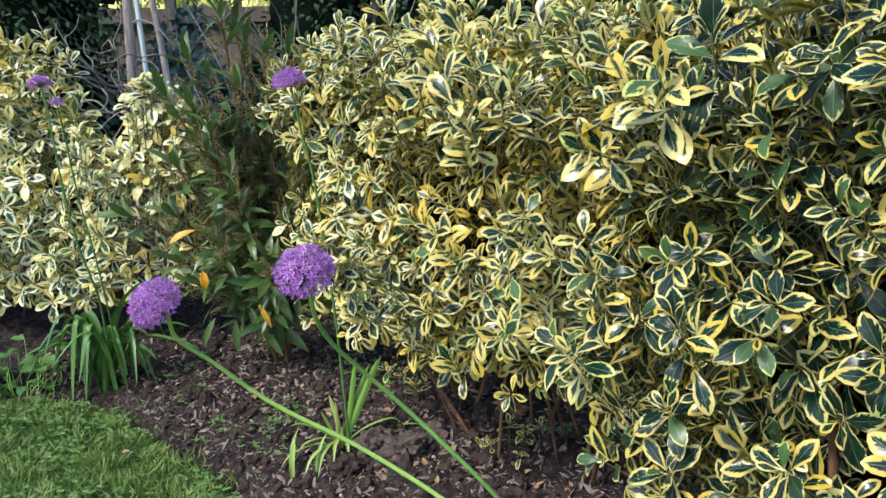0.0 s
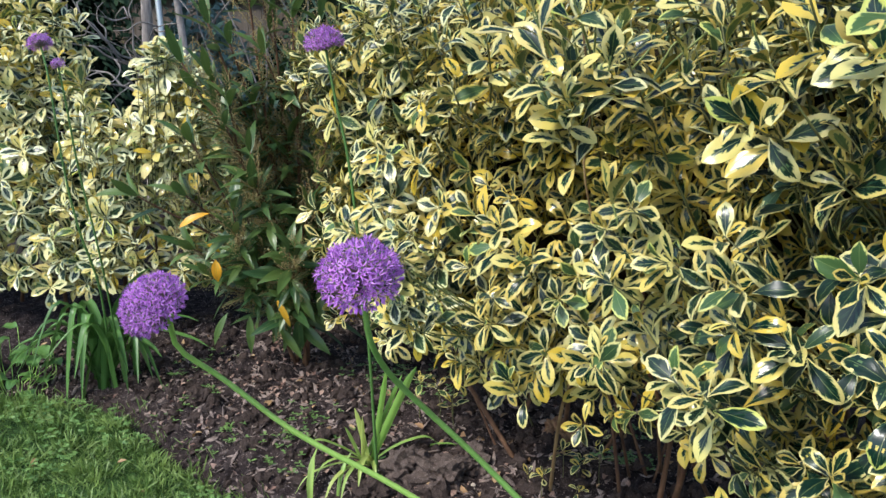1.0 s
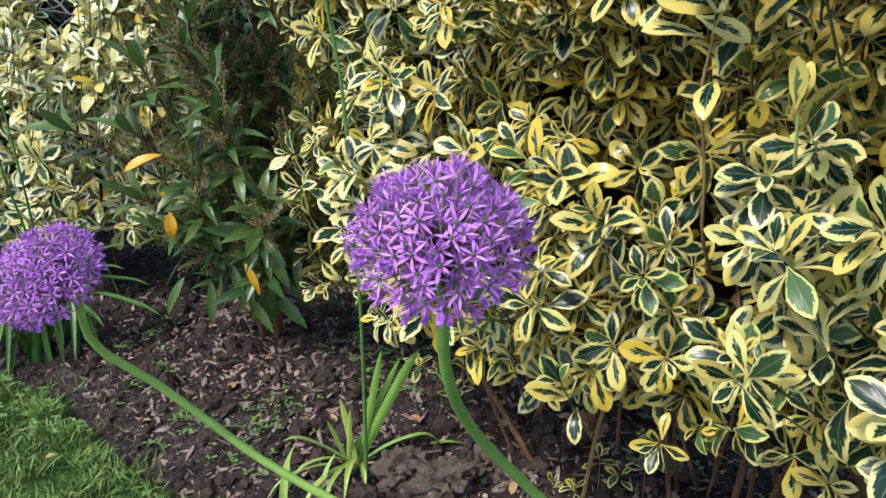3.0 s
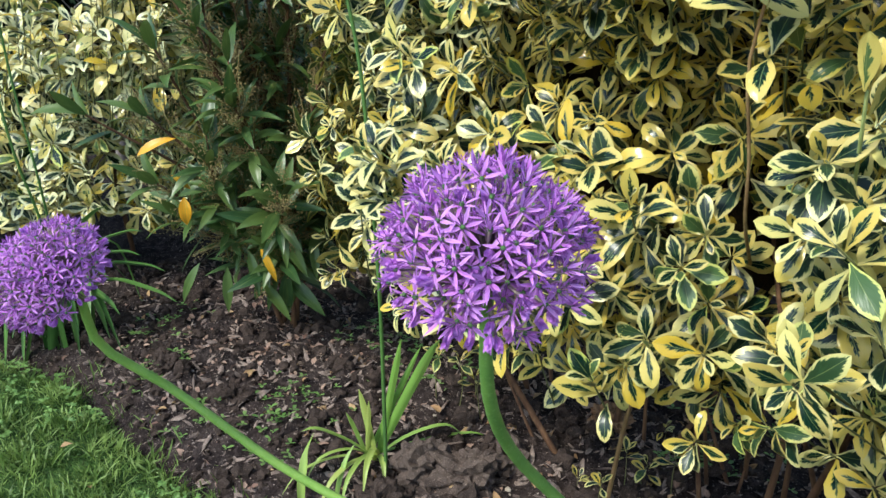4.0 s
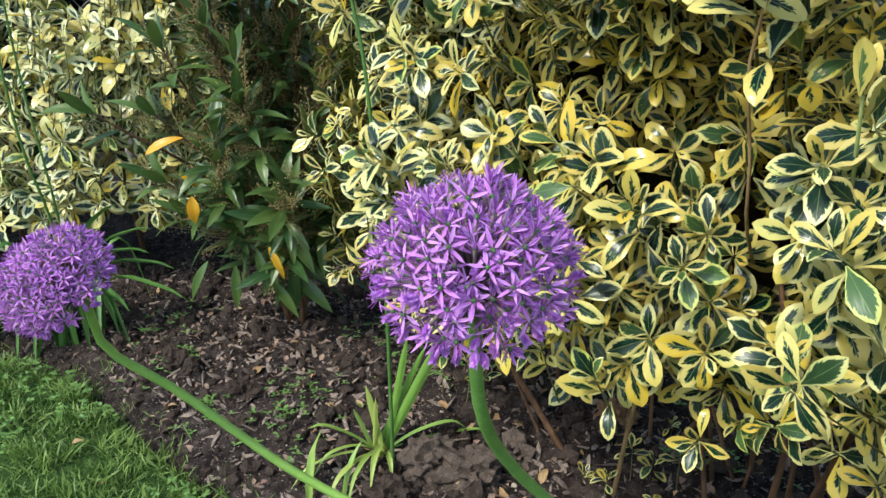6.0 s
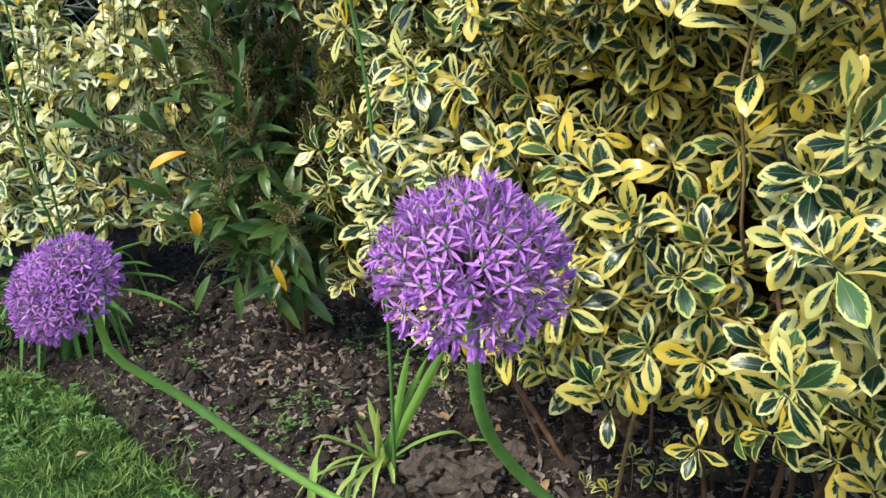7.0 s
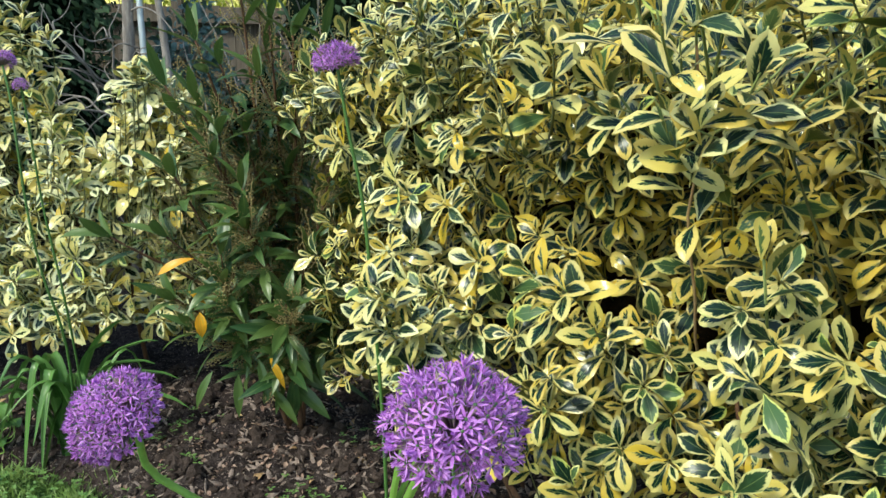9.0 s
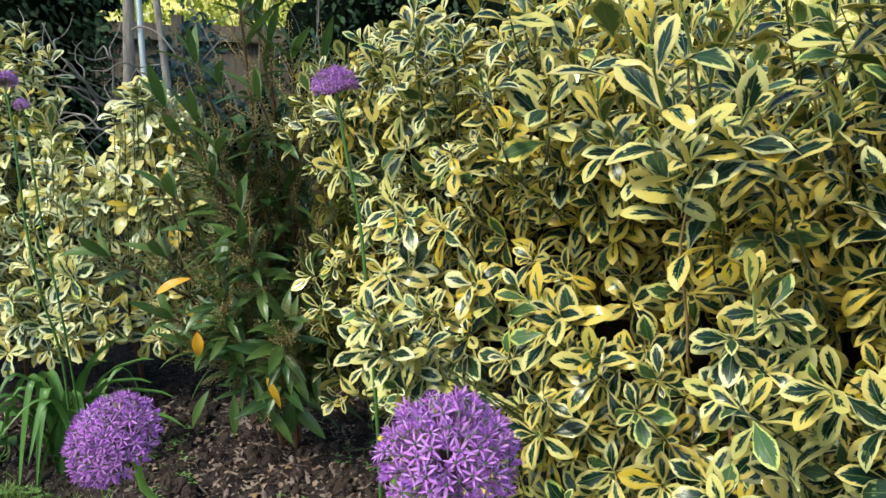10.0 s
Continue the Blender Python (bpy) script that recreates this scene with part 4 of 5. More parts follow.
def laurel():
    root = thing("laurel_shrub", "dark glossy laurel shrub with brown flower spikes and yellowing leaves", "shrub")
    leaves = Leaves(LANCE)
    spikes = [raceme_mesh(i) for i in range(3)]
    base = np.array([-0.66, 3.0, height(-0.66, 3.0)])

    def spike(p, d, s, stem):
        ob = new("flower_spike", rnd.choice(spikes))
        ob.parent = stem
        ob.matrix_basis = Matrix.Translation(p) @ Vector(d).to_track_quat("Z", "Y").to_matrix().to_4x4() @ Matrix.Scale(s, 4)

    def dress(stem, pts, count, start, size, bare=0.0):
        t = unit(np.gradient(pts, axis=0))
        for i in range(count):
            g = start + (1 - start) * (i + rnd.random() * 0.5) / count
            k = min(int(g * (len(pts) - 1)), len(pts) - 1)
            d = t[k]
            a, b = basis(d)
            ph = i * 2.4 + rnd.gauss(0, 0.3)
            inc = radians(84 - 36 * g + rnd.gauss(0, 14))
            out = math.cos(ph) * a + math.sin(ph) * b
            along = math.cos(inc) * d + math.sin(inc) * out + np.array([0, 0, -0.30 * rnd.random()])
            if rnd.random() >= bare:
                leaves.add(pts[k], along, math.sin(inc) * d - math.cos(inc) * out + jitter(0.1), size * rnd.uniform(0.10, 0.165))
            for spin in (0.0, 1.3)[:1 + (i % 3 == 0)]:
                spike(pts[k], d * 0.85 + (math.cos(spin) * out + math.sin(spin) * np.cross(d, out)) * 0.5 + jitter(0.15), rnd.uniform(0.85, 1.5), stem)
        spike(pts[-1], t[-1] + jitter(0.12), rnd.uniform(0.8, 1.2), stem)
        a, b = basis(t[-1])
        for i in range(4):
            out = math.cos(i * 2.4) * a + math.sin(i * 2.4) * b
            inc = radians(18 + 7 * i + rnd.gauss(0, 6))
            leaves.add(pts[-1] - t[-1] * 0.006 * i, math.cos(inc) * t[-1] + math.sin(inc) * out, math.sin(inc) * t[-1] - math.cos(inc) * out, size * rnd.uniform(0.10, 0.15))

    ends = [(-0.77, 2.85, 1.42), (-0.90, 2.88, 1.28), (-0.63, 2.85, 1.30), (-0.70, 2.88, 1.34), (-0.55, 2.95, 1.12), (-0.88, 2.82, 1.12), (-0.96, 2.78, 0.76), (-0.52, 2.84, 0.98), (-0.70, 2.98, 1.12), (-0.88, 3.0, 1.08), (-0.82, 2.76, 0.98), (-0.57, 2.74, 0.72), (-0.72, 2.70, 0.80), (-0.64, 2.95, 0.9), (-0.93, 2.74, 0.60), (-0.9, 2.95, 1.0), (-0.5, 2.92, 0.8), (-0.84, 2.9, 1.22), (-0.62, 2.70, 0.55), (-0.78, 2.70, 0.66), (-0.55, 2.82, 0.60), (-0.50, 2.88, 0.68), (-0.60, 2.86, 0.46), (-0.74, 2.84, 0.46), (-1.10, 2.75, 0.76), (-0.98, 2.86, 1.16), (-0.94, 2.80, 0.92), (-0.50, 2.86, 1.22)]
    for n_end, e in enumerate(ends):
        e = np.array(e)
        low = base + jitter(0.018) * (1, 1, 0) if n_end % 4 == 0 else base + np.array([0, 0, 0.12 + 0.02 * (n_end % 5)]) + (e - base) * 0.12
        mid = base * 0.45 + e * 0.55 + np.array([0, 0, 0.05]) + (e - base) * np.array([-0.12, -0.12, 0]) + jitter(0.02)
        pts = smooth_line([low, mid, e], 22)
        v, f = tube(pts, np.linspace(0.0070, 0.003, 22), 7)
        stem = build("stem", v, f, TWIG, root)
        dress(stem, pts, 9 if e[0] < -1.0 else 16, 0.26, 0.95, 0.7 if e[0] < -1.0 else 0.15)
        for j in range(0 if e[0] < -0.94 else 1 if e[0] < -0.86 else 3):
            k = rnd.randrange(5, 19)
            d = unit(pts[k + 1] - pts[k]) + jitter(0.5) + np.array([0, 0, 0.2])
            sub = smooth_line([pts[k], pts[k] + unit(d) * 0.09, pts[k] + unit(d) * 0.16 + np.array([0, 0, 0.05])], 9)
            v, f = tube(sub, np.linspace(0.004, 0.002, 9), 5)
            stem = build("stem", v, f, TWIG, root)
            dress(stem, sub, 5, 0.3, 0.95, 0.2)
    # low twigs about the foot
    for k in range(5):
        a = k * 2.4
        q = base + np.array([math.cos(a) * rnd.uniform(0.03, 0.22), math.sin(a) * rnd.uniform(0.03, 0.15) - 0.04, rnd.uniform(0.16, 0.34)])
        sub = smooth_line([base + (0, 0, 0.1), (base + q) / 2 + (0, 0, 0.05), q], 9)
        v, f = tube(sub, np.linspace(0.004, 0.002, 9), 5)
        stem = build("stem", v, f, TWIG, root)
        dress(stem, sub, 4, 0.5, 1.05)
    # large leaves that hang near the ground
    for p, d, s in (((-0.79, 2.84, 0.36), (0.02, -0.1, -1), 0.13), ((-0.63, 2.84, 0.36), (-0.03, -0.12, -1), 0.16), ((-0.72, 2.80, 0.42), (0.3, -0.3, -0.9), 0.12), ((-0.55, 2.78, 0.48), (0.15, -0.3, -0.9), 0.12), ((-0.85, 2.80, 0.38), (-0.45, -0.15, -0.8), 0.13), ((-0.69, 2.82, 0.33), (0.5, -0.2, -0.55), 0.13), ((-0.78, 2.78, 0.62), (0.35, -0.5, -0.3), 0.12)):
        leaves.add(p, d, (0.1, -0.6, 0.8), s)
    leaves.rows = [r for r in leaves.rows if r[0][2] + unit(r[1])[2] * r[3] > 0.17]
    leaves.single("leaf", LAUREL, root, np.arange(len(leaves.rows)) >= len(leaves.rows) - 295)
    leaves.joined("foliage", LAUREL, root, "", np.arange(len(leaves.rows)) < len(leaves.rows) - 295)
    old = Leaves(LANCE)
    old.add((-0.925, 2.62, 0.69), (0.75, -0.1, 0.62), (-0.3, -0.8, 0.5), 0.10)
    old.add((-0.87, 2.68, 0.635), (0.7, 0.1, -0.45), (0.1, -0.8, 0.5), 0.06)
    old.add((-0.68, 2.76, 0.44), (0.5, -0.2, -0.8), (0.3, -0.8, 0.4), 0.10)
    old.add((-0.55, 2.78, 0.58), (0.7, -0.2, -0.35), (0.1, -0.6, 0.7), 0.06)
    broad = Leaves([blade(5, 7, 0.42, 0.6, 0.4, "lance", 0.15, 47, 0.4)])
    broad.add((-0.828, 2.64, 0.592), (0.08, -0.1, -1), (0.25, -1, 0.1), 0.072)
    broad.single("yellow_leaf", YELLOW_LEAF, root, np.ones(1, bool))
    old.single("yellow_leaf", YELLOW_LEAF, root, np.ones(len(old.rows), bool))


laurel()


# ---- strap-leaved clumps ----
def strap(root, mat, points, width, name="leaf", folded=0.5, ref=(0.02, 0.03, 1.0)):
    """One long leaf along a curve, folded along its middle."""
    pts = smooth_line(points, 14)
    t = unit(np.gradient(pts, axis=0))
    side = unit(np.cross(t, ref))
    side = np.where(np.sum(side * side[0], axis=1, keepdims=True) < 0, -side, side)
    up = np.cross(side, t)
    g = np.linspace(0, 1, 14)
    w = width / 2 * np.clip(0.7 + g, 0, 1) * np.clip((1 - g) * 2.6, 0.03, 1) ** 0.75
    rows, uv = [], []
    for u in (-1, -0.5, 0, 0.5, 1):
        rows.append(pts + side * (u * w)[:, None] + up * (abs(u) * folded * w)[:, None])
        uv.append(np.stack([np.full(14, (u + 1) / 2), g], -1))
    v = np.stack(rows, 1).reshape(-1, 3)
    f = [(i * 5 + j, i * 5 + j + 1, i * 5 + j + 6, i * 5 + j + 5) for i in range(13) for j in range(4)]
    build(name, v, f, mat, root, "", np.stack(uv, 1).reshape(-1, 2))


def arch(root, mat, base, yaw, reach, rise, fall, width, name="leaf"):
    b = np.array(base)
    d = np.array([math.cos(yaw), math.sin(yaw), 0])
    strap(root, mat, [b, b + d * reach * 0.22 + (0, 0, rise * 0.7), b + d * reach * 0.6 + (0, 0, rise), b + d * reach + (0, 0, rise - fall)], width, name)


def clumps():
    root = thing("allium_leaf_clump", "clump of arching dark green strap leaves at the lawn's edge", "plant", "strap-leaved clumps")
    bx, by = -1.36, 2.99
    for k in range(15):
        p = (bx + rnd.uniform(-0.09, 0.11), by + rnd.uniform(-0.06, 0.06), 0)
        p = (p[0], p[1], height(p[0], p[1]) - 0.01)
        yaw = rnd.uniform(-math.pi, math.pi) if k % 3 else rnd.uniform(-2.6, -0.4)
        rise = rnd.uniform(0.16, 0.32)
        arch(root, STRAP, p, yaw, rnd.uniform(0.16, 0.32), rise, rise * rnd.uniform(0.35, 1.0), rnd.uniform(0.020, 0.038))
    for tip in ((-1.05, 2.9, 0.36), (-1.0, 2.95, 0.30), (-1.12, 2.88, 0.50), (-1.62, 2.86, 0.2), (-1.08, 3.0, 0.40), (-1.15, 2.92, 0.28), (-0.96, 2.92, 0.22), (-1.10, 2.86, 0.20), (-1.18, 2.90, 0.42)):
        b = np.array((bx, by, 0.05))
        e = np.array(tip)
        strap(root, STRAP, [b, b * 0.6 + e * 0.4 + (0, 0, 0.13), b * 0.2 + e * 0.8 + (0, 0, 0.06), e], 0.026)
    for top, tip in (((-1.50, 2.95, 0.27), (-1.62, 2.92, 0.12)), ((-1.47, 2.94, 0.30), (-1.55, 2.90, 0.03)), ((-1.42, 2.93, 0.33), (-1.45, 2.88, 0.00)), ((-1.38, 2.93, 0.31), (-1.40, 2.89, 0.02)), ((-1.30, 2.94, 0.30), (-1.24, 2.90, 0.05)), ((-1.26, 2.96, 0.28), (-1.16, 2.92, 0.10)), ((-1.55, 2.97, 0.22), (-1.70, 2.94, 0.08))):
        b, m, e = np.array((bx - 0.03, by, 0.06)), np.array(top), np.array(tip)
        strap(root, STRAP_FRONT, [b, b * 0.35 + m * 0.65 + (0, 0, 0.05), m, m * 0.4 + e * 0.6 + (0, 0, 0.02), e], 0.032)
    root = thing("allium_leaf_clump", "small clump of narrow yellowing green strap leaves in bare soil", "plant", "strap-leaved clumps")
    bx, by = -0.335, 2.37
    bz = height(bx, by) - 0.01
    for tip, w, bow in (((-0.205, 2.33, 0.395), 0.021, 0.012), ((-0.285, 2.35, 0.385), 0.016, 0.0), ((-0.245, 2.37, 0.36), 0.013, 0.004), ((-0.37, 2.34, 0.27), 0.017, 0.0), ((-0.345, 2.31, 0.26), 0.011, 0.0), ((-0.395, 2.33, 0.22), 0.012, 0.0),
                        ((-0.485, 2.30, 0.185), 0.016, 0.02), ((-0.47, 2.27, 0.085), 0.011, 0.045), ((-0.43, 2.20, 0.06), 0.013, 0.05), ((-0.385, 2.19, 0.075), 0.011, 0.05), ((-0.52, 2.27, 0.05), 0.010, 0.04),
                        ((-0.30, 2.24, 0.10), 0.012, 0.04), ((-0.15, 2.40, 0.15), 0.015, 0.03), ((-0.08, 2.42, 0.13), 0.012, 0.02), ((-0.34, 2.2, 0.11), 0.014, 0.05)):
        b = np.array((bx + rnd.uniform(-0.02, 0.02), by + rnd.uniform(-0.015, 0.015), bz))
        e = np.array(tip)
        strap(root, STRAP_MID if e[2] > 0.3 else STRAP_PALE, [b, b * 0.6 + e * 0.4 + (0, 0, bow), b * 0.2 + e * 0.8 + (0, 0, bow), e], w, ref=(0.3, 1.0, 0.2) if bow < 0.015 else (0.02, 0.03, 1.0))
    strap(root, STRAP_PALE, [(-0.475, 2.25, 0.04), (-0.475, 2.26, 0.09), (-0.47, 2.28, 0.14), (-0.455, 2.29, 0.19)], 0.018)
    strap(root, STRAP_PALE, [(-0.40, 2.24, 0.05), (-0.395, 2.25, 0.10), (-0.385, 2.27, 0.14), (-0.37, 2.29, 0.17)], 0.012)


clumps()


# ---- background ----
def lump(seed, squash=0.7, fine=2):
    bm = bmesh.new()
    bmesh.ops.create_icosphere(bm, subdivisions=fine, radius=1.0)
    for v in bm.verts:
        k = 1 + 0.6 * noise.noise(v.co * 1.5 + Vector((seed * 7.3, 0, 0))) + 0.5 * noise.noise(v.co * 3.9 + Vector((0, seed * 3.1, 0)))
        k += 0.0 if fine < 3 else 0.20 * noise.noise(v.co * 8.0) + 0.12 * noise.noise(v.co * 19.0)
        v.co = Vector((v.co.x * k, v.co.y * k * 0.85, v.co.z * k * squash))
    v = np.array([tuple(q.co) for q in bm.verts])
    f = [tuple(q.index for q in p.verts) for p in bm.faces]
    bm.free()
    return v, f


SPRAY = [blade(2, 4, 0.45, 0.5 + 0.3 * i, 0.2, "leaf", 0.2, 70 + i) for i in range(2)]


def crown(leaves, blobs, count, size, droop=0.3, shell=0.55):
    """Leaves through the outer part of a few uneven lumps."""
    vol = np.array([b[3] * b[4] * b[5] for b in blobs]) ** 0.67
    vol = vol / vol.sum()
    for b, share in zip(blobs, vol):
        c, r = np.array(b[:3]), np.array(b[3:6])
        for _ in range(int(count * share)):
            d = unit(jitter(1.0))
            k = shell + (1 - shell) * rnd.random() ** 0.5 + 0.22 * noise.noise(tuple(d * 2.5 + c))
            p = c + d * r * k
            if p[2] < 0.15:
                continue
            leaves.add(p, d + jitter(0.5) + np.array([0, 0, -droop]), d + jitter(0.4) + np.array([0, 0, 0.6]), size * rnd.uniform(0.6, 1.3))


def tree(name, label, category, blobs, count, size, mat, trunk=None, shell=0.55, droop=0.3, core=0.0):
    root = thing(name, label, category)
    leaves = Leaves(SPRAY)
    crown(leaves, blobs, count, size, droop, shell)
    leaves.joined("crown", mat, root, "")
    # solid lumps inside the crown, their dark colour standing in for its inner shade
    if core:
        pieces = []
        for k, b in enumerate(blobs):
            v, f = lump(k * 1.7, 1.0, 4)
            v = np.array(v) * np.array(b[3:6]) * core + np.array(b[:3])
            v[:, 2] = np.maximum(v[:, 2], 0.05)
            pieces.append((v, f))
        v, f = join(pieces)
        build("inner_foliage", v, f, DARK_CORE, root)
    if trunk:
        v, f = tube(smooth_line(trunk[0], 14), np.linspace(trunk[1], trunk[1] * 0.4, 14), 8)
        build("trunk", v, f, GREY_BARK, root)
        p = smooth_line(trunk[0], 14)
        for k in range(6, 14, 2):
            e = p[k] + unit(jitter(1) + (0, 0, 0.4)) * 0.8
            v, f = tube(smooth_line([p[k], (p[k] + e) / 2 + jitter(0.05), e], 7), np.linspace(trunk[1] * 0.45, trunk[1] * 0.15, 7), 6)
            build("limb", v, f, GREY_BARK, root)


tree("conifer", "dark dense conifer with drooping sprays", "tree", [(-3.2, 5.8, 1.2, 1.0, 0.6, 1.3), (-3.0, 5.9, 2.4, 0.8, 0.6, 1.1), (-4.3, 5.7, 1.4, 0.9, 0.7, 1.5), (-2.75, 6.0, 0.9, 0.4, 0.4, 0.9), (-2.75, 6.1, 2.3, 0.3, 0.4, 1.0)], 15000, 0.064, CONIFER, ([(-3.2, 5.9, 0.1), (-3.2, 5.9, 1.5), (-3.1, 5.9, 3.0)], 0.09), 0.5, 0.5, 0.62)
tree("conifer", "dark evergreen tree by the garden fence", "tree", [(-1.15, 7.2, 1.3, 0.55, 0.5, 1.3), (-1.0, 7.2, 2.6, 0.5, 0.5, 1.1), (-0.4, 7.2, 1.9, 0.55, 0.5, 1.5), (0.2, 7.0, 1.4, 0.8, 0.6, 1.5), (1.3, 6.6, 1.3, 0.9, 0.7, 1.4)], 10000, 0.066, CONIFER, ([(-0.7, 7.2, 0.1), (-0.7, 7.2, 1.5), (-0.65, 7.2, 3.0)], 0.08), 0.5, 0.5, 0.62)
tree("blue_conifer", "low blue-green conifer before the fence", "tree", [(-2.25, 6.7, 0.8, 0.45, 0.4, 0.7), (-2.2, 6.7, 1.35, 0.25, 0.25, 0.5)], 1800, 0.09, BLUE_CONIFER, ([(-2.25, 6.7, 0.1), (-2.25, 6.7, 0.8), (-2.2, 6.7, 1.6)], 0.03))
tree("garden_tree", "yellow-green tree in evening sun beyond the fence", "tree", [(-3.6, 10.5, 2.8, 1.0, 0.8, 1.0), (-2.3, 10.8, 3.0, 0.9, 0.8, 0.9), (-2.9, 10.6, 4.0, 1.3, 0.9, 0.9), (-1.5, 10.8, 2.7, 0.6, 0.6, 0.7)], 7000, 0.085, SUNLIT, ([(-2.9, 10.8, 0.1), (-2.85, 10.8, 1.8), (-2.9, 10.7, 3.6)], 0.09), 0.3)
tree("garden_tree", "light green tree beyond the fence", "tree", [(-0.9, 10.2, 3.0, 0.9, 0.8, 1.1), (0.4, 10.6, 3.4, 1.0, 0.8, 1.3)], 4600, 0.09, LIME, ([(-0.5, 10.4, 0.1), (-0.5, 10.4, 1.8), (-0.4, 10.4, 3.4)], 0.09), 0.3)
tree("shrub", "dark green leafy shrub behind the euonymus", "shrub", [(1.2, 3.0, 0.9, 0.7, 0.6, 0.75), (1.9, 2.2, 0.9, 0.7, 0.8, 0.8), (0.6, 3.7, 0.8, 0.6, 0.5, 0.7)], 3600, 0.075, SHRUB, ([(1.2, 3.0, 0.1), (1.2, 3.0, 0.7), (1.2, 3.0, 1.2)], 0.03))


def box(lo, hi):
    (a, b, c), (d, e, f) = lo, hi
    v = np.array([(a, b, c), (d, b, c), (d, e, c), (a, e, c), (a, b, f), (d, b, f), (d, e, f), (a, e, f)])
    return v, [(3, 2, 1, 0), (4, 5, 6, 7), (0, 1, 5, 4), (1, 2, 6, 5), (2, 3, 7, 6), (3, 0, 4, 7)]


def fence():
    root = thing("garden_fence", "weathered brown close-board wooden fence", "fence")
    for k in range(52):
        x = -5.4 + k * 0.132
        top = 1.90 + rnd.uniform(-0.012, 0.012)
        v, f = box((x, 8.0 + 0.006 * (k % 2), 0.14), (x + 0.126, 8.018 + 0.006 * (k % 2), top))
        build("board", v, f, FENCE, root, smooth=False)
    for z in (0.45, 1.15, 1.75):
        v, f = box((-5.45, 7.93, z), (1.55, 7.999, z + 0.07))
        build("rail", v, f, FENCE, root, smooth=False)
    for x in (-4.6, -2.75, -1.35, 0.6):
        v, f = box((x, 7.86, 0.1), (x + 0.09, 7.929, 1.96))
        build("post", v, f, FENCE, root, smooth=False)


fence()
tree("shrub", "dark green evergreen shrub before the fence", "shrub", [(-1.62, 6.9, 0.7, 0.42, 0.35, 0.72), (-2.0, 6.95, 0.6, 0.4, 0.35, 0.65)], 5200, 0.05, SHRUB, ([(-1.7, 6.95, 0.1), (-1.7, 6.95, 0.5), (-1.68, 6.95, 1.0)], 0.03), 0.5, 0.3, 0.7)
# added shrub: its dark leaves stand in for the shade behind the laurel
tree("shrub", "added dark evergreen shrub standing in for deep shade behind the laurel", "shrub", [(-0.55, 3.95, 0.55, 0.4, 0.3, 0.6), (-0.2, 3.9, 0.7, 0.4, 0.35, 0.65), (-0.85, 4.3, 0.4, 0.4, 0.3, 0.45)], 3200, 0.07, CONIFER, ([(-0.5, 3.95, 0.1), (-0.5, 3.95, 0.5), (-0.5, 3.95, 1.0)], 0.02))


def knotty(v, amount):
    """Roughens a trunk's surface."""
    return np.array([p + amount * np.array(noise.noise_vector((p[0] * 45, p[1] * 45, p[2] * 9))) * (1, 1, 0) for p in np.asarray(v)])


def dead_shrub():
    root = thing("bare_tree", "bare grey tree trunk with twisted leafless branches", "tree")
    v, f = tube(smooth_line([(-1.99, 5.0, 0.1), (-1.96, 5.0, 0.8), (-1.955, 5.0, 1.4), (-1.95, 5.0, 1.75), (-1.99, 5.02, 2.6)], 20), np.linspace(0.036, 0.026, 20), 10)
    build("trunk", knotty(v, 0.010), f, GREY_BARK, root)
    for k in range(12):
        p = np.array([-2.0 + rnd.uniform(-0.05, 0.02), 4.95, rnd.uniform(0.75, 1.3)])
        d = unit((rnd.uniform(-1.2, 0.15), rnd.uniform(-0.6, 0.2), rnd.uniform(-0.6, 0.7)))
        pts = [p]
        for _ in range(8):
            d = unit(d + jitter(0.38) + np.array([0, 0, 0.06]))
            pts.append(pts[-1] + d * 0.075)
        v, f = tube(smooth_line(pts, 24), np.linspace(0.0070, 0.0022, 24), 5)
        build("branch", v, f, DEAD_WOOD, root)
        for j in (3, 5, 6):
            q = [pts[j]]
            e = unit(d + jitter(0.8))
            for _ in range(4):
                e = unit(e + jitter(0.35))
                q.append(q[-1] + e * 0.07)
            v, f = tube(smooth_line(q, 12), np.linspace(0.005, 0.0018, 12), 4)
            build("branch", v, f, DEAD_WOOD, root)
    v, f = tube(smooth_line([(-1.95, 5.0, 1.55), (-1.86, 4.95, 1.57), (-1.76, 4.93, 1.53), (-1.66, 4.9, 1.42)], 12), np.linspace(0.006, 0.003, 12), 6)
    build("branch", v, f, DEAD_WOOD, root)
    root = thing("metal_pole", "slim galvanised metal pole leaning beside the bare trunk", "pole")
    v, f = tube([(-1.815, 5.0, 0.1), (-1.874, 5.0, 1.31), (-1.898, 5.0, 1.754), (-1.95, 5.0, 2.7)], 0.017, 12)
    build("shaft", v, f, STEEL, root)
    root = thing("wooden_stake", "rough grey wooden stake leaning by the pole", "stake")
    v, f = tube(smooth_line([(-1.62, 5.0, 0.1), (-1.751, 5.0, 1.284), (-1.807, 5.0, 1.756), (-1.90, 5.0, 2.6)], 14), np.linspace(0.021, 0.017, 14), 9)
    build("shaft", knotty(v, 0.006), f, GREY_BARK, root)
    root = thing("bare_sapling", "thin leafless twigs before the fence", "shrub")
    for k in range(9):
        p = np.array([-1.25 + rnd.uniform(-0.2, 0.25), 5.6, 0.15])
        d = unit((rnd.uniform(-0.35, 0.35), rnd.uniform(-0.2, 0.2), 1))
        pts = [p]
        for _ in range(9):
            d = unit(d + jitter(0.14))
            pts.append(pts[-1] + d * 0.22)
        v, f = tube(smooth_line(pts, 24), np.linspace(0.008, 0.0025, 24), 5)
        build("branch", v, f, DEAD_WOOD, root)


dead_shrub()


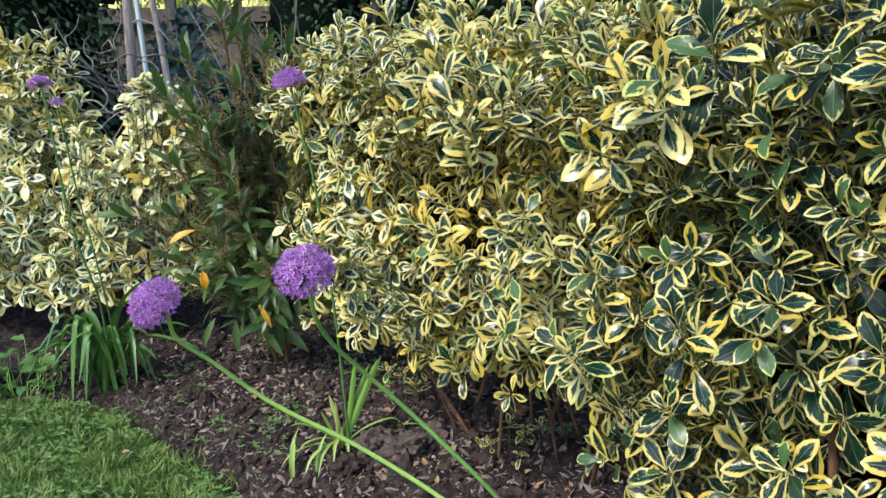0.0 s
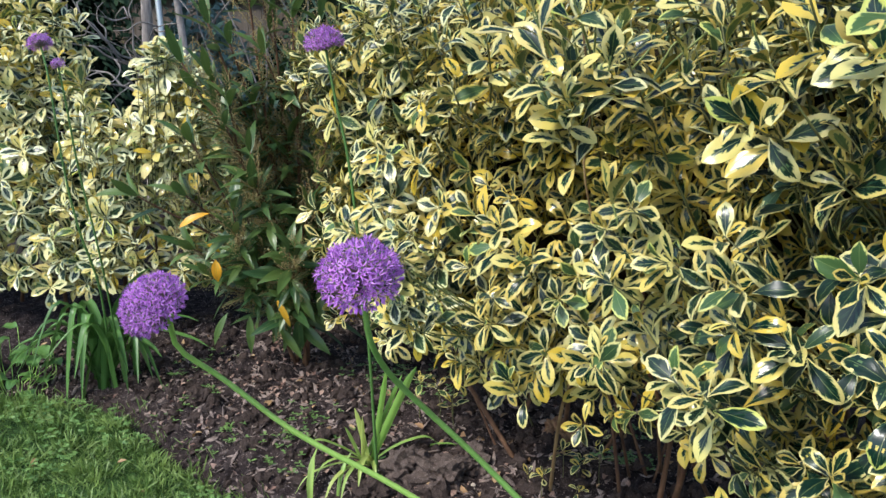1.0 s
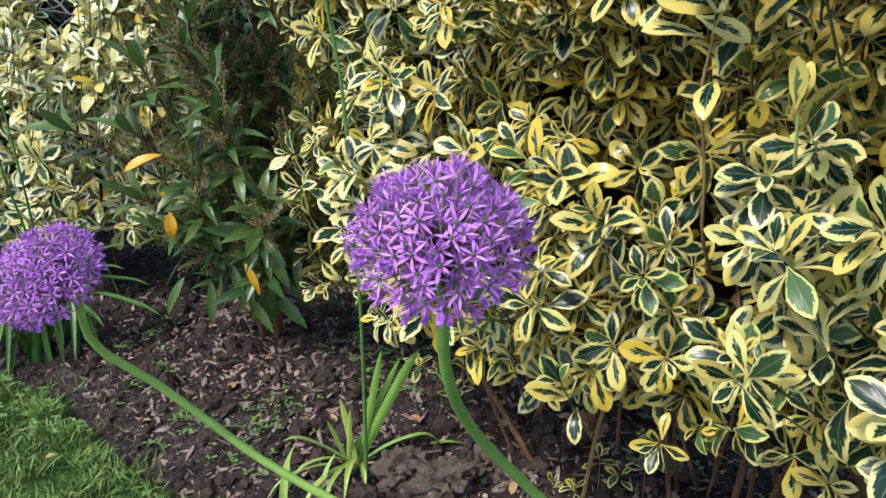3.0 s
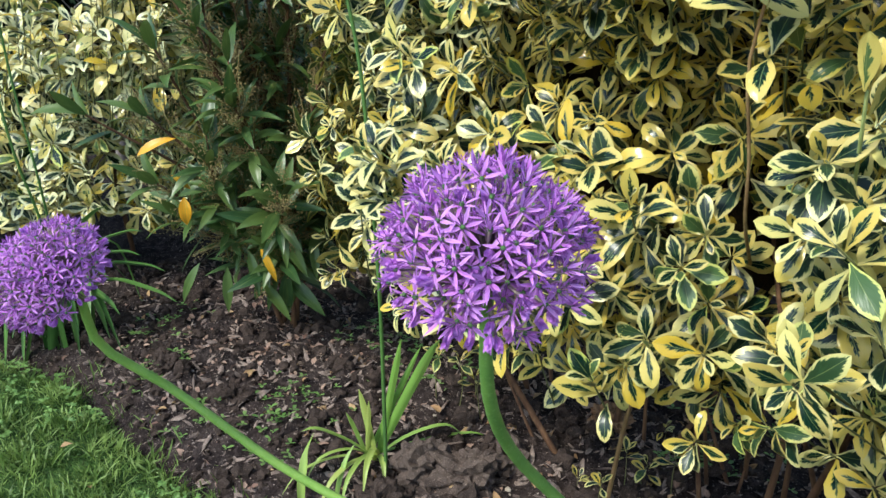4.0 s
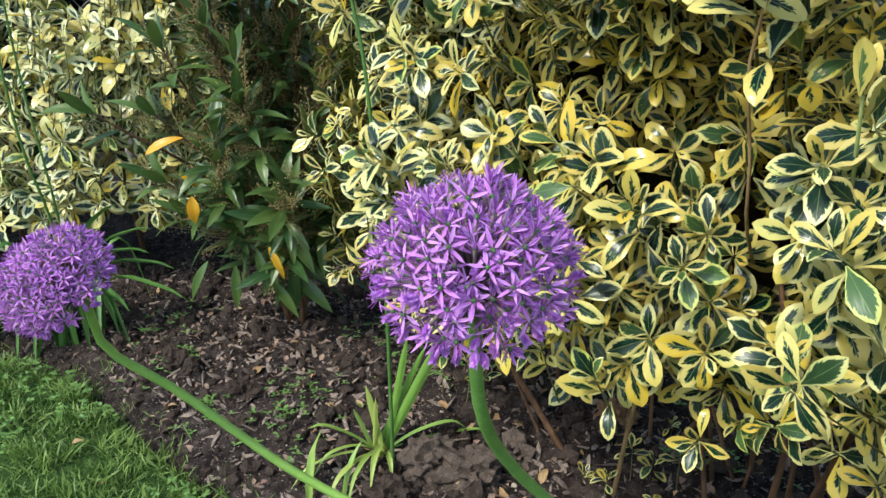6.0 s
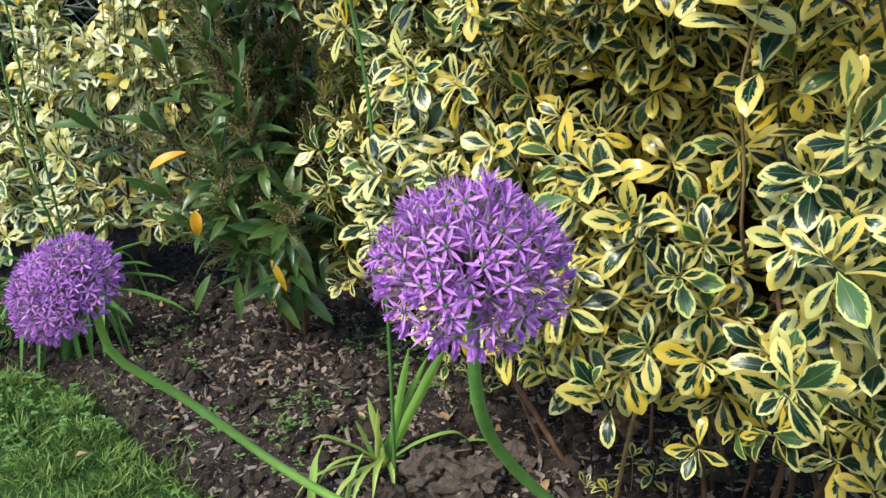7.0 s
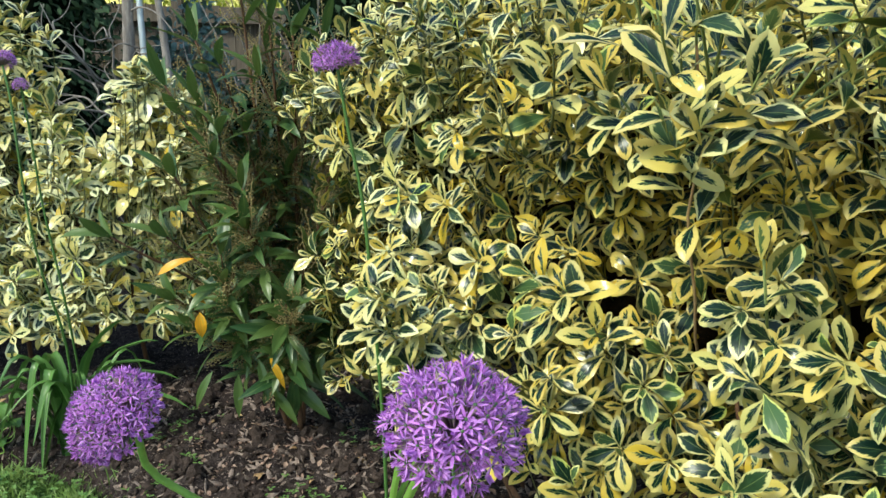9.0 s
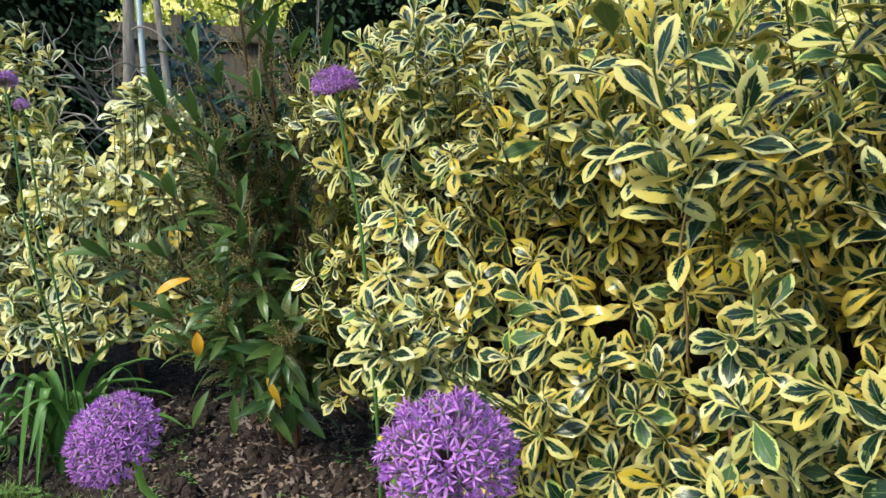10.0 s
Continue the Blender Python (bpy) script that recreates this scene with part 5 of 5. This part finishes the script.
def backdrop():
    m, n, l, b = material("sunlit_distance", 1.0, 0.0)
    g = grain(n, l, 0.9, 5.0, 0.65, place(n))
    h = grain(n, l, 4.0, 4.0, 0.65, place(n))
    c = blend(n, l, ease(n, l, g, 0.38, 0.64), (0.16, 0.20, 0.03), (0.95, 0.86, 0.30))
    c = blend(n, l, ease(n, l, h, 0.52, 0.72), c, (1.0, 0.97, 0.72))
    # emission puts the sunlight on the far trees into this flat card
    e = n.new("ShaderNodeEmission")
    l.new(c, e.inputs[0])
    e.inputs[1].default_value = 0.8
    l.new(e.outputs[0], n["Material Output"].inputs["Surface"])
    ob = build("backdrop", [(-45, 34, -1), (30, 34, -1), (30, 34, 14), (-45, 34, 14)], [(0, 1, 2, 3)], m, None, "flat glowing backdrop for bright sunlit trees far beyond the fence")
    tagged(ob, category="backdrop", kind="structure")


backdrop()


# ---- lawn and litter ----
def lawn():
    shapes = [blade(2, 4, 0.065, 0.25 + 0.45 * i, 0.4, "strap", 0.0, 90 + i) for i in range(3)]
    leaves = Leaves(shapes)
    rng = np.random.RandomState(5)
    n = 52000
    x, y = rng.uniform(-2.5, -0.3, n), rng.uniform(1.75, 3.15, n)
    d = bed_depth(x, y)
    near = (d < rng.normal(-0.004, 0.034, n))
    for px, py, pd in zip(x[near], y[near], d[near]):
        tuft = 1.2 * noise.noise((px * 11, py * 11, 0)) + 0.6 * noise.noise((px * 34, py * 34, 4))
        if tuft < -0.35 and rnd.random() < 0.6:
            continue
        lean = np.array([rnd.gauss(0, 0.7), rnd.gauss(0, 0.7), 1.0])
        leaves.add((px, py, height(px, py, pd) - 0.006), lean, np.array([rnd.gauss(0, 1), rnd.gauss(0, 1), 0.3]), (0.040 + 0.028 * tuft) * rnd.uniform(0.5, 1.4))
    # thinner grass over the rest of the lawn round the path
    coarse = Leaves([blade(2, 3, 0.10, 0.5, 0.0, "strap", 0.0, 93)])
    x, y = rng.uniform(-5.0, 0.5, 52000), rng.uniform(-2.0, 3.25, 52000)
    d = bed_depth(x, y)
    fade = np.hypot(x + 1.0, y - 1.6) / 4.2
    far = (d < -0.02) & (rng.rand(52000) > fade) & ~((x > -2.5) & (x < -0.3) & (y > 1.75) & (y < 3.15))
    for px, py, pd in zip(x[far], y[far], d[far]):
        lean = np.array([rnd.gauss(0, 0.5), rnd.gauss(0, 0.5), 1.0])
        coarse.add((px, py, height(px, py, pd) - 0.006), lean, np.array([rnd.gauss(0, 1), rnd.gauss(0, 1), 0.3]), 0.055 * rnd.uniform(0.6, 1.35))
    tagged(coarse.joined("rough_grass", GRASS, None, "short green lawn grass round the path"), category="grass")
    ob = leaves.joined("lawn_grass", GRASS, None, "short green lawn grass with small weeds")
    tagged(ob, category="grass")
    oval = [blade(2, 4, 0.75, 0.5, 0.15, "obovate", 0.0, 95)]
    small = Leaves(oval)
    for _ in range(3600):
        px, py = rnd.uniform(-2.4, -0.45), rnd.uniform(1.85, 3.0)
        pd = float(bed_depth(px, py))
        if pd > -0.02 or noise.noise((px * 5, py * 5, 9)) < 0.02:
            continue
        c = np.array([px, py, height(px, py, pd) + rnd.uniform(0.018, 0.050)])
        turn = rnd.random() * 6.28
        for k in range(4):
            a = turn + k * 1.57
            small.add(c, (math.cos(a), math.sin(a), 0.35), (rnd.gauss(0, 0.4), rnd.gauss(0, 0.4), 1), rnd.uniform(0.006, 0.015))
    tagged(small.joined("lawn_weeds", WEED, None, "small light green weeds among the lawn grass"), category="weeds")


lawn()


LUMPS = [lump(i) for i in range(5)]
SHARDS = [lump(i + 0.5, 0.7, 1) for i in range(6)]


def in_bed():
    while True:
        px, py = rnd.uniform(-1.75, 0.95), rnd.uniform(1.55, 3.5)
        pd = float(bed_depth(px, py))
        if pd > 0.02:
            return px, py, height(px, py, pd)


def scatter(name, label, category, count, lo, hi, mat, power=2.5, flat=False):
    pieces = []
    for _ in range(count):
        px, py, pz = in_bed()
        r = lo + (hi - lo) * rnd.random() ** power
        k = rnd.choice(range(6 if flat else 5))
        v, f = SHARDS[k] if flat or r < 0.011 else LUMPS[k]
        m = np.array(Euler((rnd.gauss(0, 0.5), rnd.gauss(0, 0.5), rnd.random() * 6.28)).to_matrix())
        pieces.append(((v * r * ((1.6, 0.55, 0.28) if flat else (1, 1, 1))) @ m.T + (px, py, pz + r * 0.15), f))
    v, f = join(pieces)
    tagged(build(name, v, f, mat, None, label, smooth=False), category=category, kind="stuff")


scatter("soil_crumbs", "loose dark brown soil crumbs and clods", "soil", 3600, 0.003, 0.028, CLOD, 3.2)
scatter("wood_chips", "scattered greyish brown bark and wood chips", "mulch", 8000, 0.0025, 0.016, CHIP, 2.2, True)
scatter("pebbles", "small pale pebbles in the soil", "pebbles", 420, 0.002, 0.008, PEBBLE, 2.5)


def big_lumps():
    for px, py, r, mat, name, label in ((0.19, 2.49, 0.045, ROCK, "stone", "rounded rusty brown stone on the soil"), (-0.225, 2.30, 0.062, PALE_CLOD, "soil_clod", "large crumbly brown clod of soil"), (-0.13, 2.27, 0.07, PALE_CLOD, "soil_clod", "large crumbly brown clod of soil"),
                                        (-0.30, 2.20, 0.045, CLOD, "soil_clod", "large crumbly brown clod of soil"), (-0.05, 2.33, 0.05, PALE_CLOD, "soil_clod", "large crumbly brown clod of soil"), (-0.72, 2.62, 0.04, CLOD, "soil_clod", "large crumbly brown clod of soil"), (-0.95, 2.80, 0.035, CLOD, "soil_clod", "large crumbly brown clod of soil")):
        v, f = lump(rnd.random() * 9, 0.75, 4)
        ob = build(name, v * r + (0, 0, r * 0.3), f, mat, None, label, smooth=False)
        ob.location = (px, py, height(px, py) - 0.006)
        tagged(ob, category=name.replace("_", " "))


big_lumps()


def fallen():
    shapes = [blade(3, 5, 0.5, 0.8 + 0.5 * i, 0.5, "obovate", 0.5, 120 + i) for i in range(4)]
    leaves = Leaves(shapes)
    spots = [(-0.99, 3.2), (-0.60, 2.53), (-0.89, 2.62), (-0.16, 2.35), (-0.24, 2.28), (-0.44, 2.78), (-0.62, 3.0), (0.05, 2.4), (-0.08, 2.22), (0.02, 2.28), (-0.17, 2.24), (0.1, 2.33), (-0.02, 2.45), (0.15, 2.25), (-0.30, 2.42), (0.2, 2.4), (-0.5, 2.45), (-0.7, 2.75)]
    for k in range(190):
        px, py, pz = in_bed()
        if k < len(spots):
            px, py = spots[k]
            pz = height(px, py)
        a = rnd.random() * 6.28
        leaves.add((px, py, pz + 0.010), (math.cos(a), math.sin(a), rnd.uniform(-0.1, 0.25)), (rnd.gauss(0, 0.3), rnd.gauss(0, 0.3) - 0.2, 1), rnd.uniform(0.015, 0.036) if k >= len(spots) else 0.042)
    for px, py in ((-0.93, 2.28), (-1.15, 2.05), (-0.70, 2.12), (-1.32, 2.45), (-1.05, 2.45), (-0.62, 1.95), (-1.5, 2.3), (-0.82, 1.98)):
        a = rnd.random() * 6.28
        leaves.add((px, py, height(px, py) + 0.035), (math.cos(a), math.sin(a), 0.1), (0.1, -0.2, 1), rnd.uniform(0.018, 0.032))
    litter = Leaves(shapes)
    for k in range(1500):
        px, py, pz = in_bed()
        if k < 420:
            px, py = rnd.gauss(-0.75, 0.22), rnd.gauss(3.0, 0.16)
            if bed_depth(px, py) < 0.05:
                continue
            pz = height(px, py)
        a = rnd.random() * 6.28
        litter.add((px, py, pz + 0.006), (math.cos(a), math.sin(a), rnd.uniform(-0.15, 0.3)), (rnd.gauss(0, 0.4), rnd.gauss(0, 0.4), 1), rnd.uniform(0.010, 0.030))
    tagged(litter.joined("leaf_litter", LITTER, None, "broken brown leaf litter on the soil"), category="leaf litter")
    root = thing("fallen_leaves", "dry curled tan and brown leaves fallen on soil and lawn", "dead leaves")
    leaves.single("dry_leaf", DRY, root, np.ones(len(leaves.rows), bool))
    weeds = Leaves([blade(3, 4, 0.6, 0.5, 0.15, "obovate", 0.0, 130)])
    for cx, cy, spread, count in ((-0.62, 2.50, 0.10, 40), (-0.55, 2.62, 0.08, 22), (-0.35, 2.95, 0.14, 60), (-0.2, 2.75, 0.14, 40), (0.33, 2.30, 0.07, 30), (-1.05, 3.05, 0.1, 30), (-0.98, 2.78, 0.08, 16), (0.5, 2.5, 0.2, 50), (-0.8, 2.55, 0.06, 14)):
        for _ in range(count):
            px, py = cx + rnd.gauss(0, spread * 0.6), cy + rnd.gauss(0, spread * 0.6)
            pz = height(px, py) + rnd.uniform(0.0, 0.03)
            turn = rnd.random() * 6.28
            for j in range(3):
                weeds.add((px, py, pz), (math.cos(turn + j * 2.1), math.sin(turn + j * 2.1), 0.5), (0, 0, 1), rnd.uniform(0.008, 0.02))
    tagged(weeds.joined("weed_seedlings", WEED, None, "sparse green weed seedlings in the soil"), category="weeds")
    # low broad-leaved plant by the lawn
    root = thing("leafy_plant", "low leafy green plant beside the strap-leaved clump", "plant")
    low = Leaves([blade(5, 6, 0.62, 0.7, 0.2, "leaf", 0.35, 140 + i) for i in range(2)])
    for _ in range(42):
        px, py = -1.72 + rnd.gauss(0, 0.11), 3.03 + rnd.gauss(0, 0.06)
        p = np.array([px, py, height(px, py) + rnd.uniform(0.03, 0.17)])
        a = rnd.random() * 6.28
        low.add(p, (math.cos(a), math.sin(a) - 0.4, 0.2), (0, -0.3, 1), rnd.uniform(0.05, 0.09))
        v, f = tube(smooth_line([(px * 0.5 - 0.86, py * 0.5 + 1.51, height(px, py) - 0.01), p * (1, 1, 0.5), p], 6), 0.0015, 4)
        build("leaf_stalk", v, f, STEM, root)
    low.single("leaf", STRAP, root, np.ones(len(low.rows), bool))
    # yellow seedling of the euonymus
    root = thing("euonymus_seedling", "small bright yellow euonymus sprout in the soil", "plant")
    sprout, bits = Leaves(EU_SHAPES, True), []
    for px, py, s, tall in ((0.22, 2.22, 0.75, 0.05), (0.30, 2.42, 0.5, 0.04), (-0.12, 2.6, 0.8, 0.06), (-0.16, 2.52, 0.7, 0.15), (-0.10, 2.48, 0.75, 0.18), (-0.21, 2.55, 0.7, 0.12), (0.12, 2.16, 0.55, 0.07), (0.17, 2.20, 0.6, 0.10), (0.20, 2.10, 0.5, 0.06), (0.26, 2.18, 0.6, 0.09), (0.09, 2.24, 0.5, 0.05)):
        tip = np.array([px, py, height(px, py) + tall])
        shoot(sprout, bits, tip, (0, -0.2, 1), s, 3, 0.012, 30, 20, root=np.array([px, py, height(px, py) - 0.01]))
    for v, f in bits:
        build("stem", v, f, GREEN_TWIG, root)
    sprout.single("leaf", [EUONYMUS, EU_BACK], root, np.ones(len(sprout.rows), bool))


fallen()
